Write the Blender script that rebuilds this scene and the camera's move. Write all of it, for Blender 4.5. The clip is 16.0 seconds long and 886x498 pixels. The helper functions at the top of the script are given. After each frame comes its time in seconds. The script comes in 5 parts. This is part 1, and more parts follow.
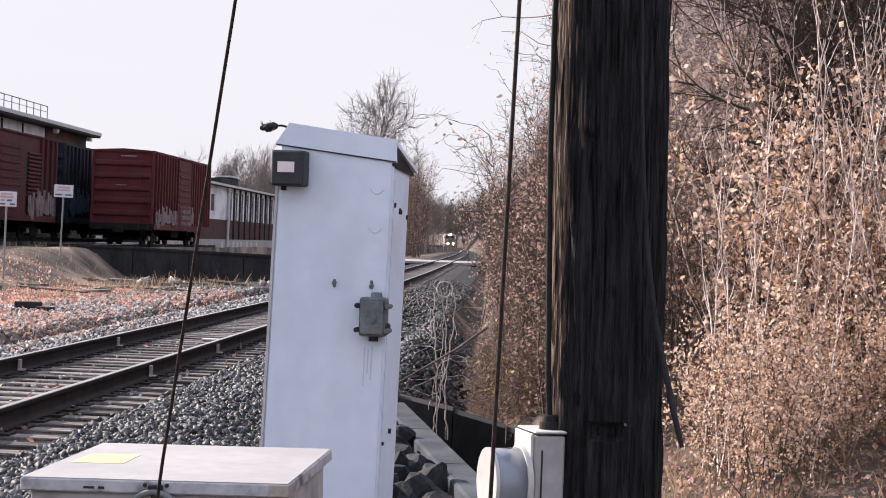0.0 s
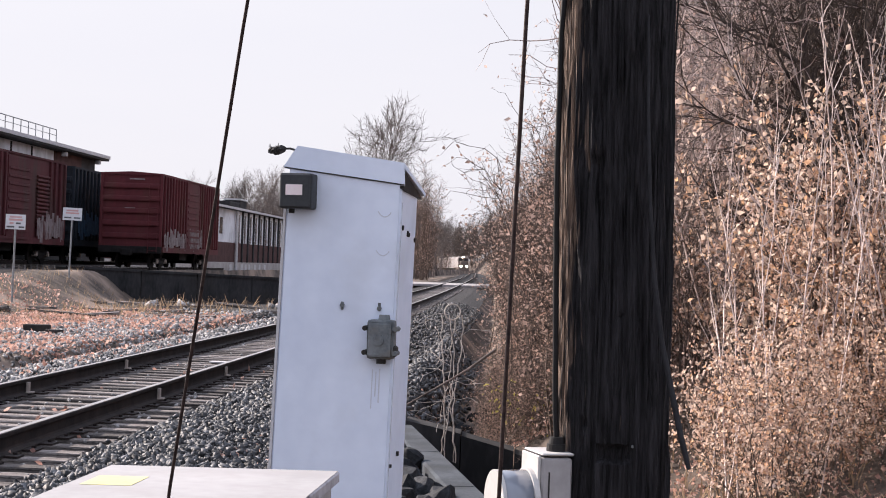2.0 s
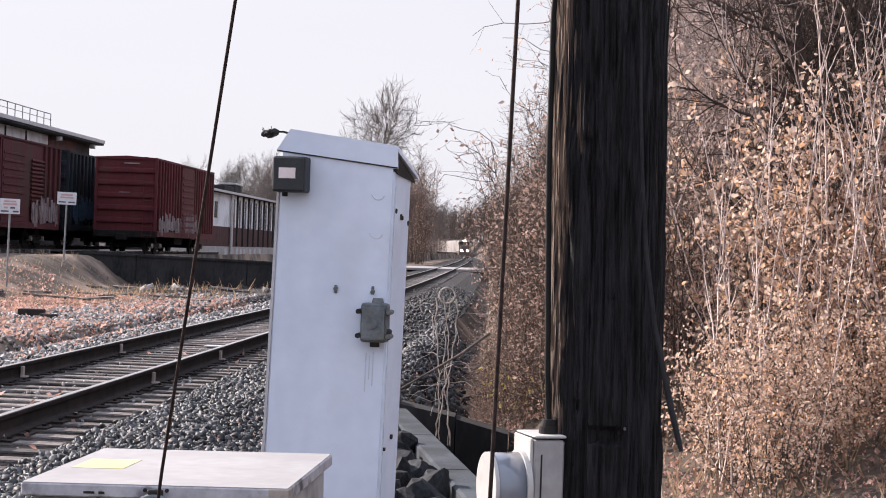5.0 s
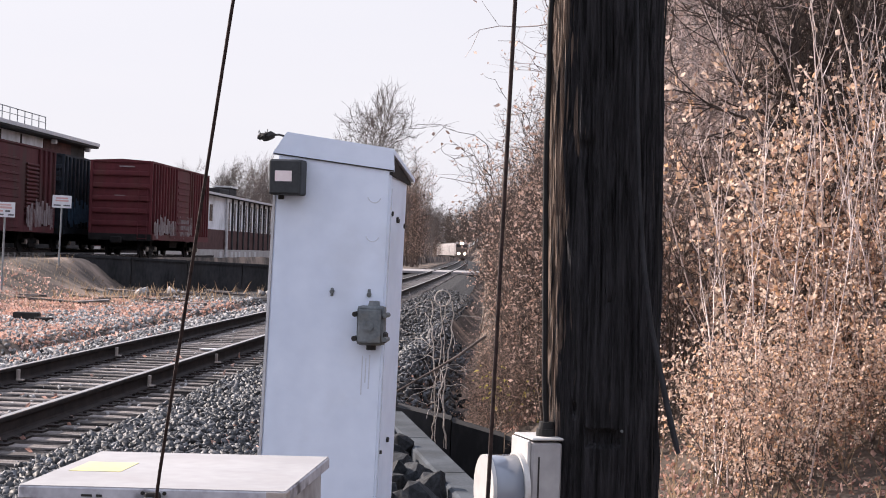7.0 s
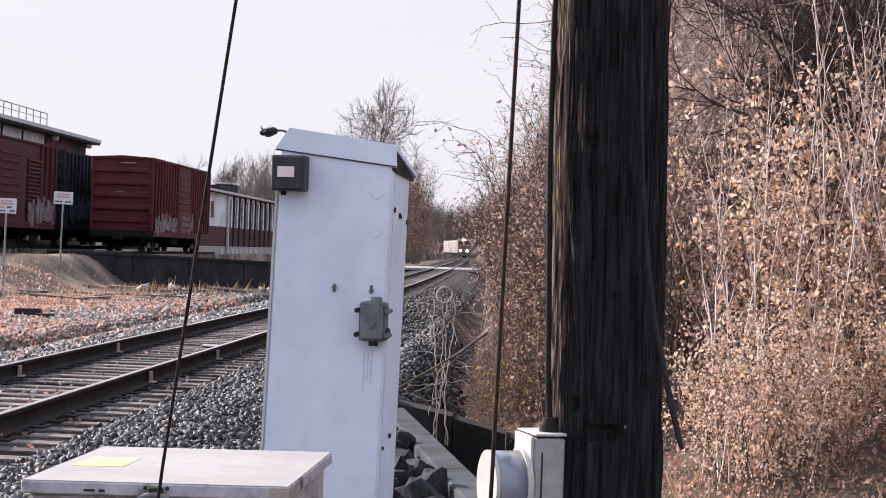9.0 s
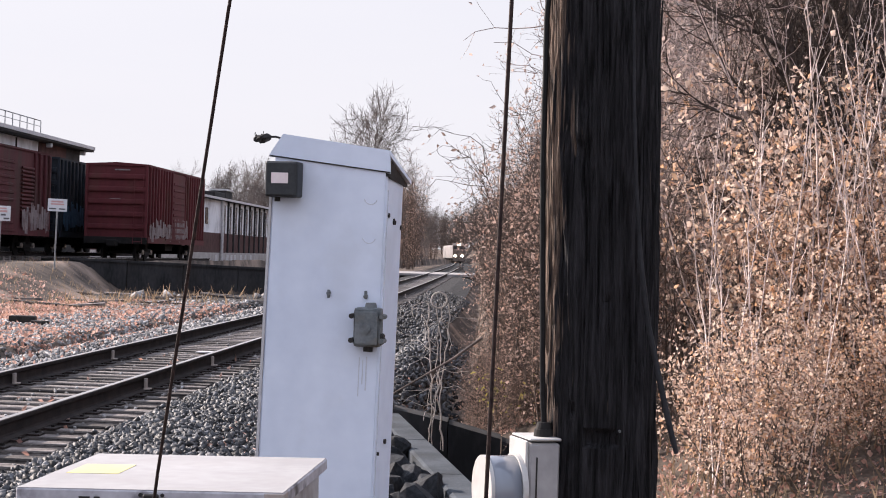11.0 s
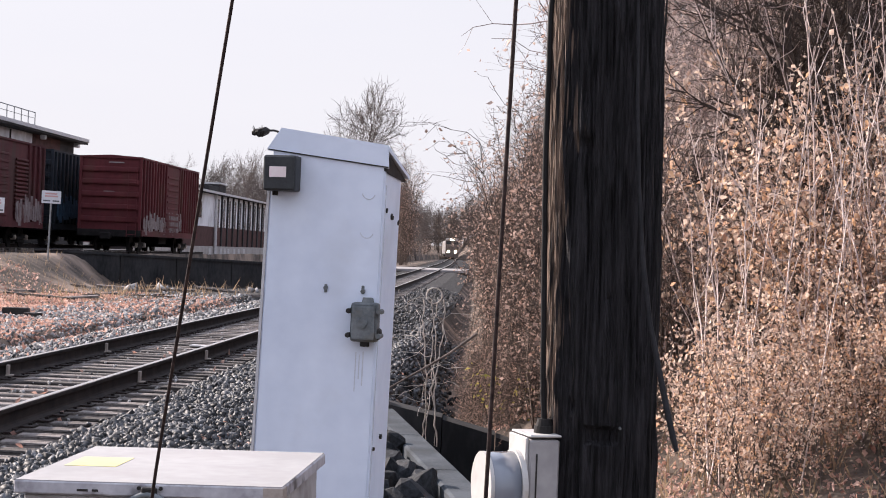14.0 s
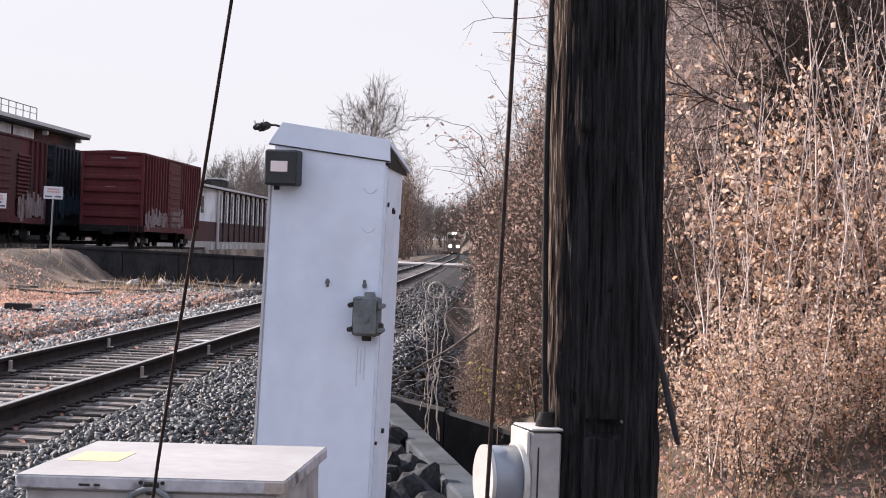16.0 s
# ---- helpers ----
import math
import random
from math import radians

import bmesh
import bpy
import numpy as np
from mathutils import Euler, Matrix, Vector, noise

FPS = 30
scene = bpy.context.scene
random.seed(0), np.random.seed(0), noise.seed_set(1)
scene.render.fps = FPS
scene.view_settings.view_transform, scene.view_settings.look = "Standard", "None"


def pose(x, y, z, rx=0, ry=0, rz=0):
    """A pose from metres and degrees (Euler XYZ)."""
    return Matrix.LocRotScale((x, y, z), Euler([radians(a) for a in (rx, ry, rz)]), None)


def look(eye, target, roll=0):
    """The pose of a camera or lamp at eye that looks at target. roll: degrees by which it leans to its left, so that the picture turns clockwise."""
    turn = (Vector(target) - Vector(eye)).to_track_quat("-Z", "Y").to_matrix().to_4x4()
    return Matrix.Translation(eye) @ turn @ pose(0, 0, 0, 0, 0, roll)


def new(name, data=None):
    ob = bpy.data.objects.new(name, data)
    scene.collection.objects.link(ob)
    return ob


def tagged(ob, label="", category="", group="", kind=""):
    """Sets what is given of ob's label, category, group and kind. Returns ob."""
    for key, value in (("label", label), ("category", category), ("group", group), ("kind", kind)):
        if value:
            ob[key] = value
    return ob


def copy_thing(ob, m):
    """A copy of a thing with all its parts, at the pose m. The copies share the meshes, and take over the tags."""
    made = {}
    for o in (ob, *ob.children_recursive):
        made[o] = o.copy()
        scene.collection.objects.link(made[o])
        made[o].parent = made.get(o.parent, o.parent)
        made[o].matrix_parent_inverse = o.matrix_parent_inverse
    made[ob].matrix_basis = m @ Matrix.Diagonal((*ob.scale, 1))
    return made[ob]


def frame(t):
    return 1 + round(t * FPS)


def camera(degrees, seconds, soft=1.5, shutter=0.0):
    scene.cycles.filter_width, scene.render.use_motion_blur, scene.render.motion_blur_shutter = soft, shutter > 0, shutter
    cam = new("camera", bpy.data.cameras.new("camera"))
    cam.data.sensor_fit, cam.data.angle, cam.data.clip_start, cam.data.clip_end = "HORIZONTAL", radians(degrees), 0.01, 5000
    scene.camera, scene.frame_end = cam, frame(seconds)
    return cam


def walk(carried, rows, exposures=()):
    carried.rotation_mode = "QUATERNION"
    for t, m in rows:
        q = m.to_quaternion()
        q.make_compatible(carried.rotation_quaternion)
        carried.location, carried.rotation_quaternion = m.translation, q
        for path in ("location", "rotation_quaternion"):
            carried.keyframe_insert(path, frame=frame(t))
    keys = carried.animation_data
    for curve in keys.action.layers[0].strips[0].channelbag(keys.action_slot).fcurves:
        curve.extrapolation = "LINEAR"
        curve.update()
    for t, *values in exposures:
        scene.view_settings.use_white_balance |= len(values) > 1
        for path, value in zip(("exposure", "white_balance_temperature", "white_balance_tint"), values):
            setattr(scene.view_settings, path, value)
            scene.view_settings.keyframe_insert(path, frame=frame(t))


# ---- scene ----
cam = camera(29.29, 16.0, soft=1.0)

# seconds, eye (x, y, z), yaw to the left of +y, pitch up, roll
PATH = [
    (0.0, -0.000, 0.001, 1.610, 2.666, -0.170, 2.010),
    (0.5, -0.000, 0.003, 1.607, 2.661, -0.108, 2.001),
    (1.0, 0.001, 0.001, 1.605, 2.739, 0.102, 1.936),
    (1.5, 0.001, -0.009, 1.612, 2.863, 0.391, 1.912),
    (2.0, 0.004, -0.017, 1.609, 2.970, 0.589, 1.982),
    (2.5, 0.011, -0.015, 1.608, 3.007, 0.575, 1.986),
    (3.0, 0.009, -0.010, 1.606, 3.026, 0.373, 2.031),
    (3.5, 0.011, 0.000, 1.603, 3.008, 0.131, 2.040),
    (4.0, 0.016, -0.005, 1.605, 2.954, -0.004, 2.006),
    (6.5, 0.007, -0.009, 1.604, 2.630, 0.158, 1.817),
    (7.0, 0.007, -0.013, 1.604, 2.628, 0.158, 1.845),
    (7.5, 0.008, -0.008, 1.603, 2.655, 0.154, 1.973),
    (8.0, 0.009, -0.012, 1.603, 2.684, 0.127, 2.090),
    (8.5, 0.005, -0.015, 1.603, 2.677, 0.082, 2.032),
    (9.0, 0.000, -0.006, 1.598, 2.663, 0.062, 1.949),
    (11.5, 0.003, -0.015, 1.599, 2.469, 0.264, 1.639),
    (12.0, -0.004, -0.016, 1.599, 2.408, 0.225, 1.805),
    (12.5, -0.010, -0.003, 1.596, 2.364, 0.192, 1.945),
    (13.0, -0.014, -0.001, 1.597, 2.315, 0.166, 2.087),
    (13.5, -0.020, 0.000, 1.597, 2.270, 0.127, 2.150),
    (14.0, -0.022, -0.002, 1.597, 2.250, 0.107, 2.187),
    (14.5, -0.022, 0.001, 1.596, 2.230, 0.035, 2.096),
    (15.0, -0.022, 0.002, 1.595, 2.207, -0.021, 2.007),
    (15.5, -0.021, 0.005, 1.593, 2.210, -0.057, 2.057),
    (16.0, -0.019, 0.002, 1.594, 2.317, -0.076, 2.030),
]


def aim(x, y, z, yaw, pitch, roll):
    a, b = radians(yaw), radians(pitch)
    return look((x, y, z), (x - math.sin(a) * math.cos(b), y + math.cos(a) * math.cos(b), z + math.sin(b)), roll)


walk(cam, [(t, aim(*row)) for t, *row in PATH], exposures=[(0.0, 1.0, 6230, 11), (16.0, 1.0, 6230, 11)])

# ---- light ----
SUN_AZ, SUN_EL = radians(-58), radians(28)      # azimuth from +y, towards +x positive
world = bpy.data.worlds.new("sky")
scene.world = world
world.use_nodes = True
wn = world.node_tree
wn.nodes.clear()
w_out = wn.nodes.new("ShaderNodeOutputWorld")
w_bg = wn.nodes.new("ShaderNodeBackground")
w_sky = wn.nodes.new("ShaderNodeTexSky")
w_sky.sky_type = "NISHITA"
w_sky.sun_disc = False
w_sky.sun_elevation, w_sky.sun_rotation = SUN_EL, SUN_AZ
w_sky.air_density, w_sky.dust_density = 1.0, 2.5
# thin milky overcast: thick towards the horizon, thinner overhead, faintly streaked
w_co = wn.nodes.new("ShaderNodeTexCoord")
w_xyz = wn.nodes.new("ShaderNodeSeparateXYZ")
wn.links.new(w_co.outputs["Generated"], w_xyz.inputs[0])
w_veil = wn.nodes.new("ShaderNodeMapRange")
w_veil.inputs[1].default_value, w_veil.inputs[2].default_value = 0.12, 0.65
w_veil.inputs[3].default_value, w_veil.inputs[4].default_value = 0.95, 0.70
wn.links.new(w_xyz.outputs[2], w_veil.inputs[0])
w_map = wn.nodes.new("ShaderNodeMapping")
w_map.inputs["Scale"].default_value = (1.0, 1.0, 6.0)
wn.links.new(w_co.outputs["Generated"], w_map.inputs[0])
w_noise = wn.nodes.new("ShaderNodeTexNoise")
w_noise.inputs["Scale"].default_value, w_noise.inputs["Detail"].default_value = 3.0, 4
wn.links.new(w_map.outputs[0], w_noise.inputs[0])
w_cloud = wn.nodes.new("ShaderNodeMix")
w_cloud.data_type = "RGBA"
w_cloud.inputs[6].default_value = (5.38, 5.22, 5.50, 1)
w_cloud.inputs[7].default_value = (5.86, 5.58, 5.66, 1)
wn.links.new(w_noise.outputs[0], w_cloud.inputs[0])
w_high = wn.nodes.new("ShaderNodeMix")
w_high.data_type = "RGBA"
w_rise = wn.nodes.new("ShaderNodeMapRange")
w_rise.inputs[1].default_value, w_rise.inputs[2].default_value = 0.16, 0.60
wn.links.new(w_xyz.outputs[2], w_rise.inputs[0])
wn.links.new(w_rise.outputs[0], w_high.inputs[0])
wn.links.new(w_cloud.outputs[2], w_high.inputs[6])
w_high.inputs[7].default_value = (8.3, 8.6, 10.1, 1)
w_gain = wn.nodes.new("ShaderNodeMix")
w_gain.data_type = "RGBA"
wn.links.new(w_veil.outputs[0], w_gain.inputs[0])
wn.links.new(w_sky.outputs[0], w_gain.inputs[6])
wn.links.new(w_high.outputs[2], w_gain.inputs[7])
wn.links.new(w_gain.outputs[2], w_bg.inputs[0])
w_bg.inputs[1].default_value = 0.082
wn.links.new(w_bg.outputs[0], w_out.inputs[0])

sun_data = bpy.data.lights.new("sun", "SUN")
sun_data.energy, sun_data.angle, sun_data.color = 5.0, radians(0.6), (1.0, 0.85, 0.745)
sun = new("sun", sun_data)
sun.matrix_world = look((0, 0, 0), (-math.sin(SUN_AZ) * math.cos(SUN_EL), -math.cos(SUN_AZ) * math.cos(SUN_EL), -math.sin(SUN_EL)))

# ---- materials ----
def material(name, low, high, rough=0.8, metal=0.0, grain=6.0, fine=60.0, bump=0.3, stretch=(1, 1, 1), each=0.0, dirt=None, dirt_size=1.2,
             dirt_at=(0.52, 0.68), spec=0.22, depth=0.01, island=0.0, through_light=0.0):
    """Two-scale noise between two colours, with bump; dirt adds blotches of a third colour; each and island vary it piece by piece."""
    m = bpy.data.materials.new(name)
    m.use_nodes = True
    t = m.node_tree
    n, link = t.nodes, t.links.new
    b = n["Principled BSDF"]
    b.inputs["Roughness"].default_value, b.inputs["Metallic"].default_value = rough, metal
    b.inputs["Specular IOR Level"].default_value = spec
    co = n.new("ShaderNodeTexCoord")
    mp = n.new("ShaderNodeMapping")
    mp.inputs["Scale"].default_value = stretch
    link(co.outputs["Object"], mp.inputs[0])
    n1 = n.new("ShaderNodeTexNoise")
    n1.inputs["Scale"].default_value, n1.inputs["Detail"].default_value = grain, 5
    n2 = n.new("ShaderNodeTexNoise")
    n2.inputs["Scale"].default_value, n2.inputs["Detail"].default_value = fine, 3
    link(mp.outputs[0], n1.inputs[0])
    link(mp.outputs[0], n2.inputs[0])
    add = n.new("ShaderNodeMath")
    add.operation = "MULTIPLY_ADD"
    link(n2.outputs[0], add.inputs[0])
    add.inputs[1].default_value = 0.45
    link(n1.outputs[0], add.inputs[2])
    ramp = n.new("ShaderNodeValToRGB")
    ramp.color_ramp.elements[0].position, ramp.color_ramp.elements[1].position = 0.52, 0.92
    ramp.color_ramp.elements[0].color, ramp.color_ramp.elements[1].color = (*low, 1), (*high, 1)
    link(add.outputs[0], ramp.inputs[0])
    colour = ramp.outputs[0]
    if dirt:
        n3 = n.new("ShaderNodeTexNoise")
        n3.inputs["Scale"].default_value, n3.inputs["Detail"].default_value = dirt_size, 6
        link(mp.outputs[0], n3.inputs[0])
        r3 = n.new("ShaderNodeValToRGB")
        r3.color_ramp.elements[0].position, r3.color_ramp.elements[1].position = dirt_at
        link(n3.outputs[0], r3.inputs[0])
        mix = n.new("ShaderNodeMix")
        mix.data_type = "RGBA"
        link(r3.outputs[0], mix.inputs[0])
        link(colour, mix.inputs[6])
        mix.inputs[7].default_value = (*dirt, 1)
        colour = mix.outputs[2]
    if each or island:
        if island:
            src = n.new("ShaderNodeNewGeometry").outputs["Random Per Island"]
        else:
            src = n.new("ShaderNodeObjectInfo").outputs["Random"]
        span = n.new("ShaderNodeMapRange")
        amount = each or island
        span.inputs[3].default_value, span.inputs[4].default_value = 1 - amount, 1 + amount
        link(src, span.inputs[0])
        hsv = n.new("ShaderNodeHueSaturation")
        link(span.outputs[0], hsv.inputs["Value"])
        link(colour, hsv.inputs["Color"])
        colour = hsv.outputs[0]
    link(colour, b.inputs["Base Color"])
    if bump:
        bp = n.new("ShaderNodeBump")
        bp.inputs["Strength"].default_value, bp.inputs["Distance"].default_value = bump, depth
        link(add.outputs[0], bp.inputs["Height"])
        link(bp.outputs[0], b.inputs["Normal"])
    if through_light:
        out = n["Material Output"]
        tl = n.new("ShaderNodeBsdfTranslucent")
        link(colour, tl.inputs[0])
        ms = n.new("ShaderNodeMixShader")
        ms.inputs[0].default_value = through_light
        link(b.outputs[0], ms.inputs[1])
        link(tl.outputs[0], ms.inputs[2])
        link(ms.outputs[0], out.inputs[0])
    return m


def leaf_material(name, colours, rough=0.7):
    """Dry leaves: each leaf takes one of the colours."""
    m = bpy.data.materials.new(name)
    m.use_nodes = True
    n, link = m.node_tree.nodes, m.node_tree.links.new
    b = n["Principled BSDF"]
    b.inputs["Roughness"].default_value = rough
    b.inputs["Specular IOR Level"].default_value = 0.25
    ramp = n.new("ShaderNodeValToRGB")
    els = ramp.color_ramp.elements
    for i, c in enumerate(colours):
        e = els[i] if i < 2 else els.new(1.0)
        e.color = (*c, 1)
    for i, e in enumerate(els):
        e.position = i / (len(colours) - 1)
    link(n.new("ShaderNodeNewGeometry").outputs["Random Per Island"], ramp.inputs[0])
    link(ramp.outputs[0], b.inputs["Base Color"])
    tl = n.new("ShaderNodeBsdfTranslucent")
    link(ramp.outputs[0], tl.inputs[0])
    ms = n.new("ShaderNodeMixShader")
    ms.inputs[0].default_value = 0.5
    link(b.outputs[0], ms.inputs[1])
    link(tl.outputs[0], ms.inputs[2])
    link(ms.outputs[0], n["Material Output"].inputs[0])
    return m


def glow(name, colour, strength):
    m = bpy.data.materials.new(name)
    m.use_nodes = True
    b = m.node_tree.nodes["Principled BSDF"]
    b.inputs["Base Color"].default_value = (*colour, 1)
    b.inputs["Emission Color"].default_value = (*colour, 1)
    b.inputs["Emission Strength"].default_value = strength
    return m


M_SOIL = material("soil", (0.026, 0.021, 0.018), (0.125, 0.096, 0.076), 0.95, grain=1.5, fine=22, bump=0.8, depth=0.04, dirt=(0.23, 0.172, 0.135), dirt_size=0.35, dirt_at=(0.50, 0.62))
M_GRAVEL = material("gravel", (0.009, 0.009, 0.010), (0.04, 0.038, 0.038), 0.9, grain=16, fine=60, bump=0.9, depth=0.03)
M_STONE = material("ballast_stone", (0.005, 0.0055, 0.007), (0.092, 0.095, 0.102), 0.6, grain=9, fine=45, bump=0.3, island=0.85, spec=0.35)
M_STONE_PALE = material("pale_stone", (0.09, 0.088, 0.088), (0.36, 0.35, 0.345), 0.8, grain=9, fine=45, bump=0.4, island=0.5)
# rock colour darkened throughout to stand for the shade by the ditch
M_RIPRAP = material("riprap_stone", (0.005, 0.006, 0.008), (0.028, 0.031, 0.036), 0.8, grain=5, fine=30, bump=0.5, each=0.35)
M_RAIL_TOP = material("worn_steel", (0.42, 0.38, 0.36), (0.62, 0.57, 0.54), 0.3, 0.9, grain=3, fine=40, bump=0.05, stretch=(8, 0.4, 8))
M_RAIL = material("rail_rust", (0.010, 0.008, 0.008), (0.032, 0.023, 0.021), 0.85, 0.0, grain=5, fine=50, bump=0.3, depth=0.004)
M_TIE = material("creosoted_timber", (0.016, 0.014, 0.0135), (0.26, 0.23, 0.215), 0.9, grain=3, fine=30, bump=0.7, stretch=(1.2, 14, 14), each=0.5, depth=0.008)
M_CLIP = material("galvanised_clip", (0.28, 0.24, 0.22), (0.48, 0.42, 0.38), 0.6, 0.3, bump=0.1)
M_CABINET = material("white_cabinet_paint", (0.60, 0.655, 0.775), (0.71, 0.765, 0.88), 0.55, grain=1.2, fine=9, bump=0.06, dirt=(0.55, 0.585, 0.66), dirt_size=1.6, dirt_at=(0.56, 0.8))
M_STREAK = material("rust_streak", (0.50, 0.52, 0.58), (0.60, 0.63, 0.70), 0.8, grain=20, fine=90, bump=0.05)
M_GREY_BOX = material("grey_box_paint", (0.032, 0.034, 0.037), (0.055, 0.058, 0.062), 0.6, grain=4, bump=0.08)
M_ALLOY = material("weathered_alloy", (0.10, 0.112, 0.120), (0.20, 0.215, 0.225), 0.65, 0.25, grain=12, fine=70, bump=0.25, dirt=(0.16, 0.15, 0.13), dirt_size=9)
M_LABEL = material("label_plastic", (0.70, 0.58, 0.58), (0.80, 0.70, 0.70), 0.5, bump=0.0)
M_YELLOW = material("yellow_label", (0.54, 0.49, 0.24), (0.61, 0.56, 0.30), 0.6, bump=0.0)
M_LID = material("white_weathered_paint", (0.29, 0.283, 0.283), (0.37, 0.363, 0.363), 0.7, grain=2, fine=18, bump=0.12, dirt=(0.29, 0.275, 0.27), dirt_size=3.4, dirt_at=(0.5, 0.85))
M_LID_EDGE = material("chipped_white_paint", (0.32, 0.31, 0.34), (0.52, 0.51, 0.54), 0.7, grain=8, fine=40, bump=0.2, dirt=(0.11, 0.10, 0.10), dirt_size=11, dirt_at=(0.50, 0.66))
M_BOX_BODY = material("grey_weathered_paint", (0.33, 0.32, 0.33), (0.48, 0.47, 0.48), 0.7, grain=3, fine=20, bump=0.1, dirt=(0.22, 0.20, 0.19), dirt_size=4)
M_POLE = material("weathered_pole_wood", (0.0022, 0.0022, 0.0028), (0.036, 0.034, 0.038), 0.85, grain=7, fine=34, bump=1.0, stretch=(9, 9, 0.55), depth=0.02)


def sunlit_side(m, low, high, x0, x1):
    """Bare bleached fibres over the tarred wood, gathered towards one side to paint in its sunlight."""
    n, link = m.node_tree.nodes, m.node_tree.links.new
    b = n["Principled BSDF"]
    tar = b.inputs["Base Color"].links[0].from_socket
    co = n.new("ShaderNodeTexCoord")
    mp = n.new("ShaderNodeMapping")
    mp.inputs["Scale"].default_value = (16, 16, 1.3)
    link(co.outputs["Object"], mp.inputs[0])
    fib = n.new("ShaderNodeTexNoise")
    fib.inputs["Scale"].default_value, fib.inputs["Detail"].default_value, fib.inputs["Distortion"].default_value = 3.0, 6, 0.6
    link(mp.outputs[0], fib.inputs[0])
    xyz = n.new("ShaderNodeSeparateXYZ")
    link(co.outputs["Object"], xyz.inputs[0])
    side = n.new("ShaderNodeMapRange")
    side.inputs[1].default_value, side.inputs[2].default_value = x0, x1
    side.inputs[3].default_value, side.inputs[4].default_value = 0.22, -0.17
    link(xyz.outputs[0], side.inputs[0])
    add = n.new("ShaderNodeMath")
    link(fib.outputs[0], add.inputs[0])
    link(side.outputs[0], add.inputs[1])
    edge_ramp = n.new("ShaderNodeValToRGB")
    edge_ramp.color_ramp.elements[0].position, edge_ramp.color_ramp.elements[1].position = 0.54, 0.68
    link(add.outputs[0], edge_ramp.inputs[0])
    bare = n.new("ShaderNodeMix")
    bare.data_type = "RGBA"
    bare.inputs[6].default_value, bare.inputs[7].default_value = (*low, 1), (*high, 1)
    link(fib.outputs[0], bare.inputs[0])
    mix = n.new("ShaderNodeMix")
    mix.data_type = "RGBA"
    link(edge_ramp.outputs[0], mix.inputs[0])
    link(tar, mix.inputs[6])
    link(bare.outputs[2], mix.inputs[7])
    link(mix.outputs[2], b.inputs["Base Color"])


# sunlight on the shaft's left edge is put into the colour, with bare fibres
sunlit_side(M_POLE, (0.05, 0.036, 0.028), (0.30, 0.215, 0.165), 0.075, 0.19)
for tex in M_POLE.node_tree.nodes:
    if tex.bl_idname == "ShaderNodeTexNoise":
        tex.inputs["Distortion"].default_value = 0.8
M_RUBBER = material("black_cable", (0.004, 0.004, 0.0045), (0.012, 0.011, 0.012), 0.6, bump=0.1)
M_STRAND = material("rusted_steel_strand", (0.016, 0.011, 0.011), (0.05, 0.032, 0.028), 0.6, 0.4, grain=40, fine=120, bump=0.4)
M_GREY_STRIP = material("grey_plastic_strip", (0.009, 0.009, 0.011), (0.026, 0.026, 0.030), 0.6, bump=0.1)
M_METER = material("meter_enamel", (0.40, 0.39, 0.38), (0.53, 0.515, 0.50), 0.5, grain=4, fine=25, bump=0.06, dirt=(0.34, 0.28, 0.22), dirt_size=7, dirt_at=(0.58, 0.72))
M_METER_SIDE = material("grey_enamel", (0.26, 0.25, 0.255), (0.40, 0.385, 0.385), 0.6, grain=4, fine=25, bump=0.08, dirt=(0.22, 0.18, 0.16), dirt_size=9, dirt_at=(0.56, 0.7))
M_DOME = material("glossy_meter_glass", (0.16, 0.18, 0.22), (0.24, 0.26, 0.30), 0.12, grain=2, fine=9, bump=0.0, spec=0.7)
M_DARK_GROUND = material("dark_ground", (0.010, 0.009, 0.009), (0.035, 0.032, 0.031), 0.95, grain=3, fine=25, bump=0.5)
M_DARK = material("dark_metal", (0.014, 0.013, 0.013), (0.035, 0.032, 0.03), 0.7, bump=0.2)
# dark bluish tone: the kerb's shade is put into the concrete colour
M_CONCRETE = material("weathered_concrete", (0.026, 0.032, 0.039), (0.065, 0.076, 0.089), 0.9, grain=3, fine=40, bump=0.35, dirt=(0.022, 0.024, 0.027), dirt_size=1.6, dirt_at=(0.5, 0.75))
M_WALL = material("stained_concrete", (0.014, 0.0145, 0.016), (0.045, 0.044, 0.046), 0.95, grain=1.2, fine=14, bump=0.4, stretch=(1, 1, 0.35), dirt=(0.035, 0.032, 0.03), dirt_size=0.7)
M_RED_CAR = material("oxide_red_paint", (0.070, 0.015, 0.019), (0.115, 0.026, 0.030), 0.75, grain=0.5, fine=6, bump=0.1, stretch=(1, 1, 0.4), dirt=(0.085, 0.032, 0.028), dirt_size=0.9)
M_RED_CAR_B = material("brown_red_paint", (0.055, 0.014, 0.018), (0.095, 0.026, 0.029), 0.8, grain=0.5, fine=6, bump=0.1, stretch=(1, 1, 0.4), dirt=(0.06, 0.03, 0.028), dirt_size=0.9)
M_TAG_PAINT = material("faded_spray_paint", (0.13, 0.10, 0.105), (0.26, 0.22, 0.22), 0.8, grain=2, fine=10, bump=0.0, dirt=(0.12, 0.06, 0.06), dirt_size=1.6)
M_NAVY_CAR = material("navy_paint", (0.006, 0.009, 0.014), (0.017, 0.022, 0.030), 0.7, grain=0.7, fine=6, bump=0.1, dirt=(0.025, 0.025, 0.028), dirt_size=1.0)
M_BLUE_TAG = material("blue_spray_paint", (0.02, 0.05, 0.09), (0.05, 0.10, 0.16), 0.8, bump=0.0)
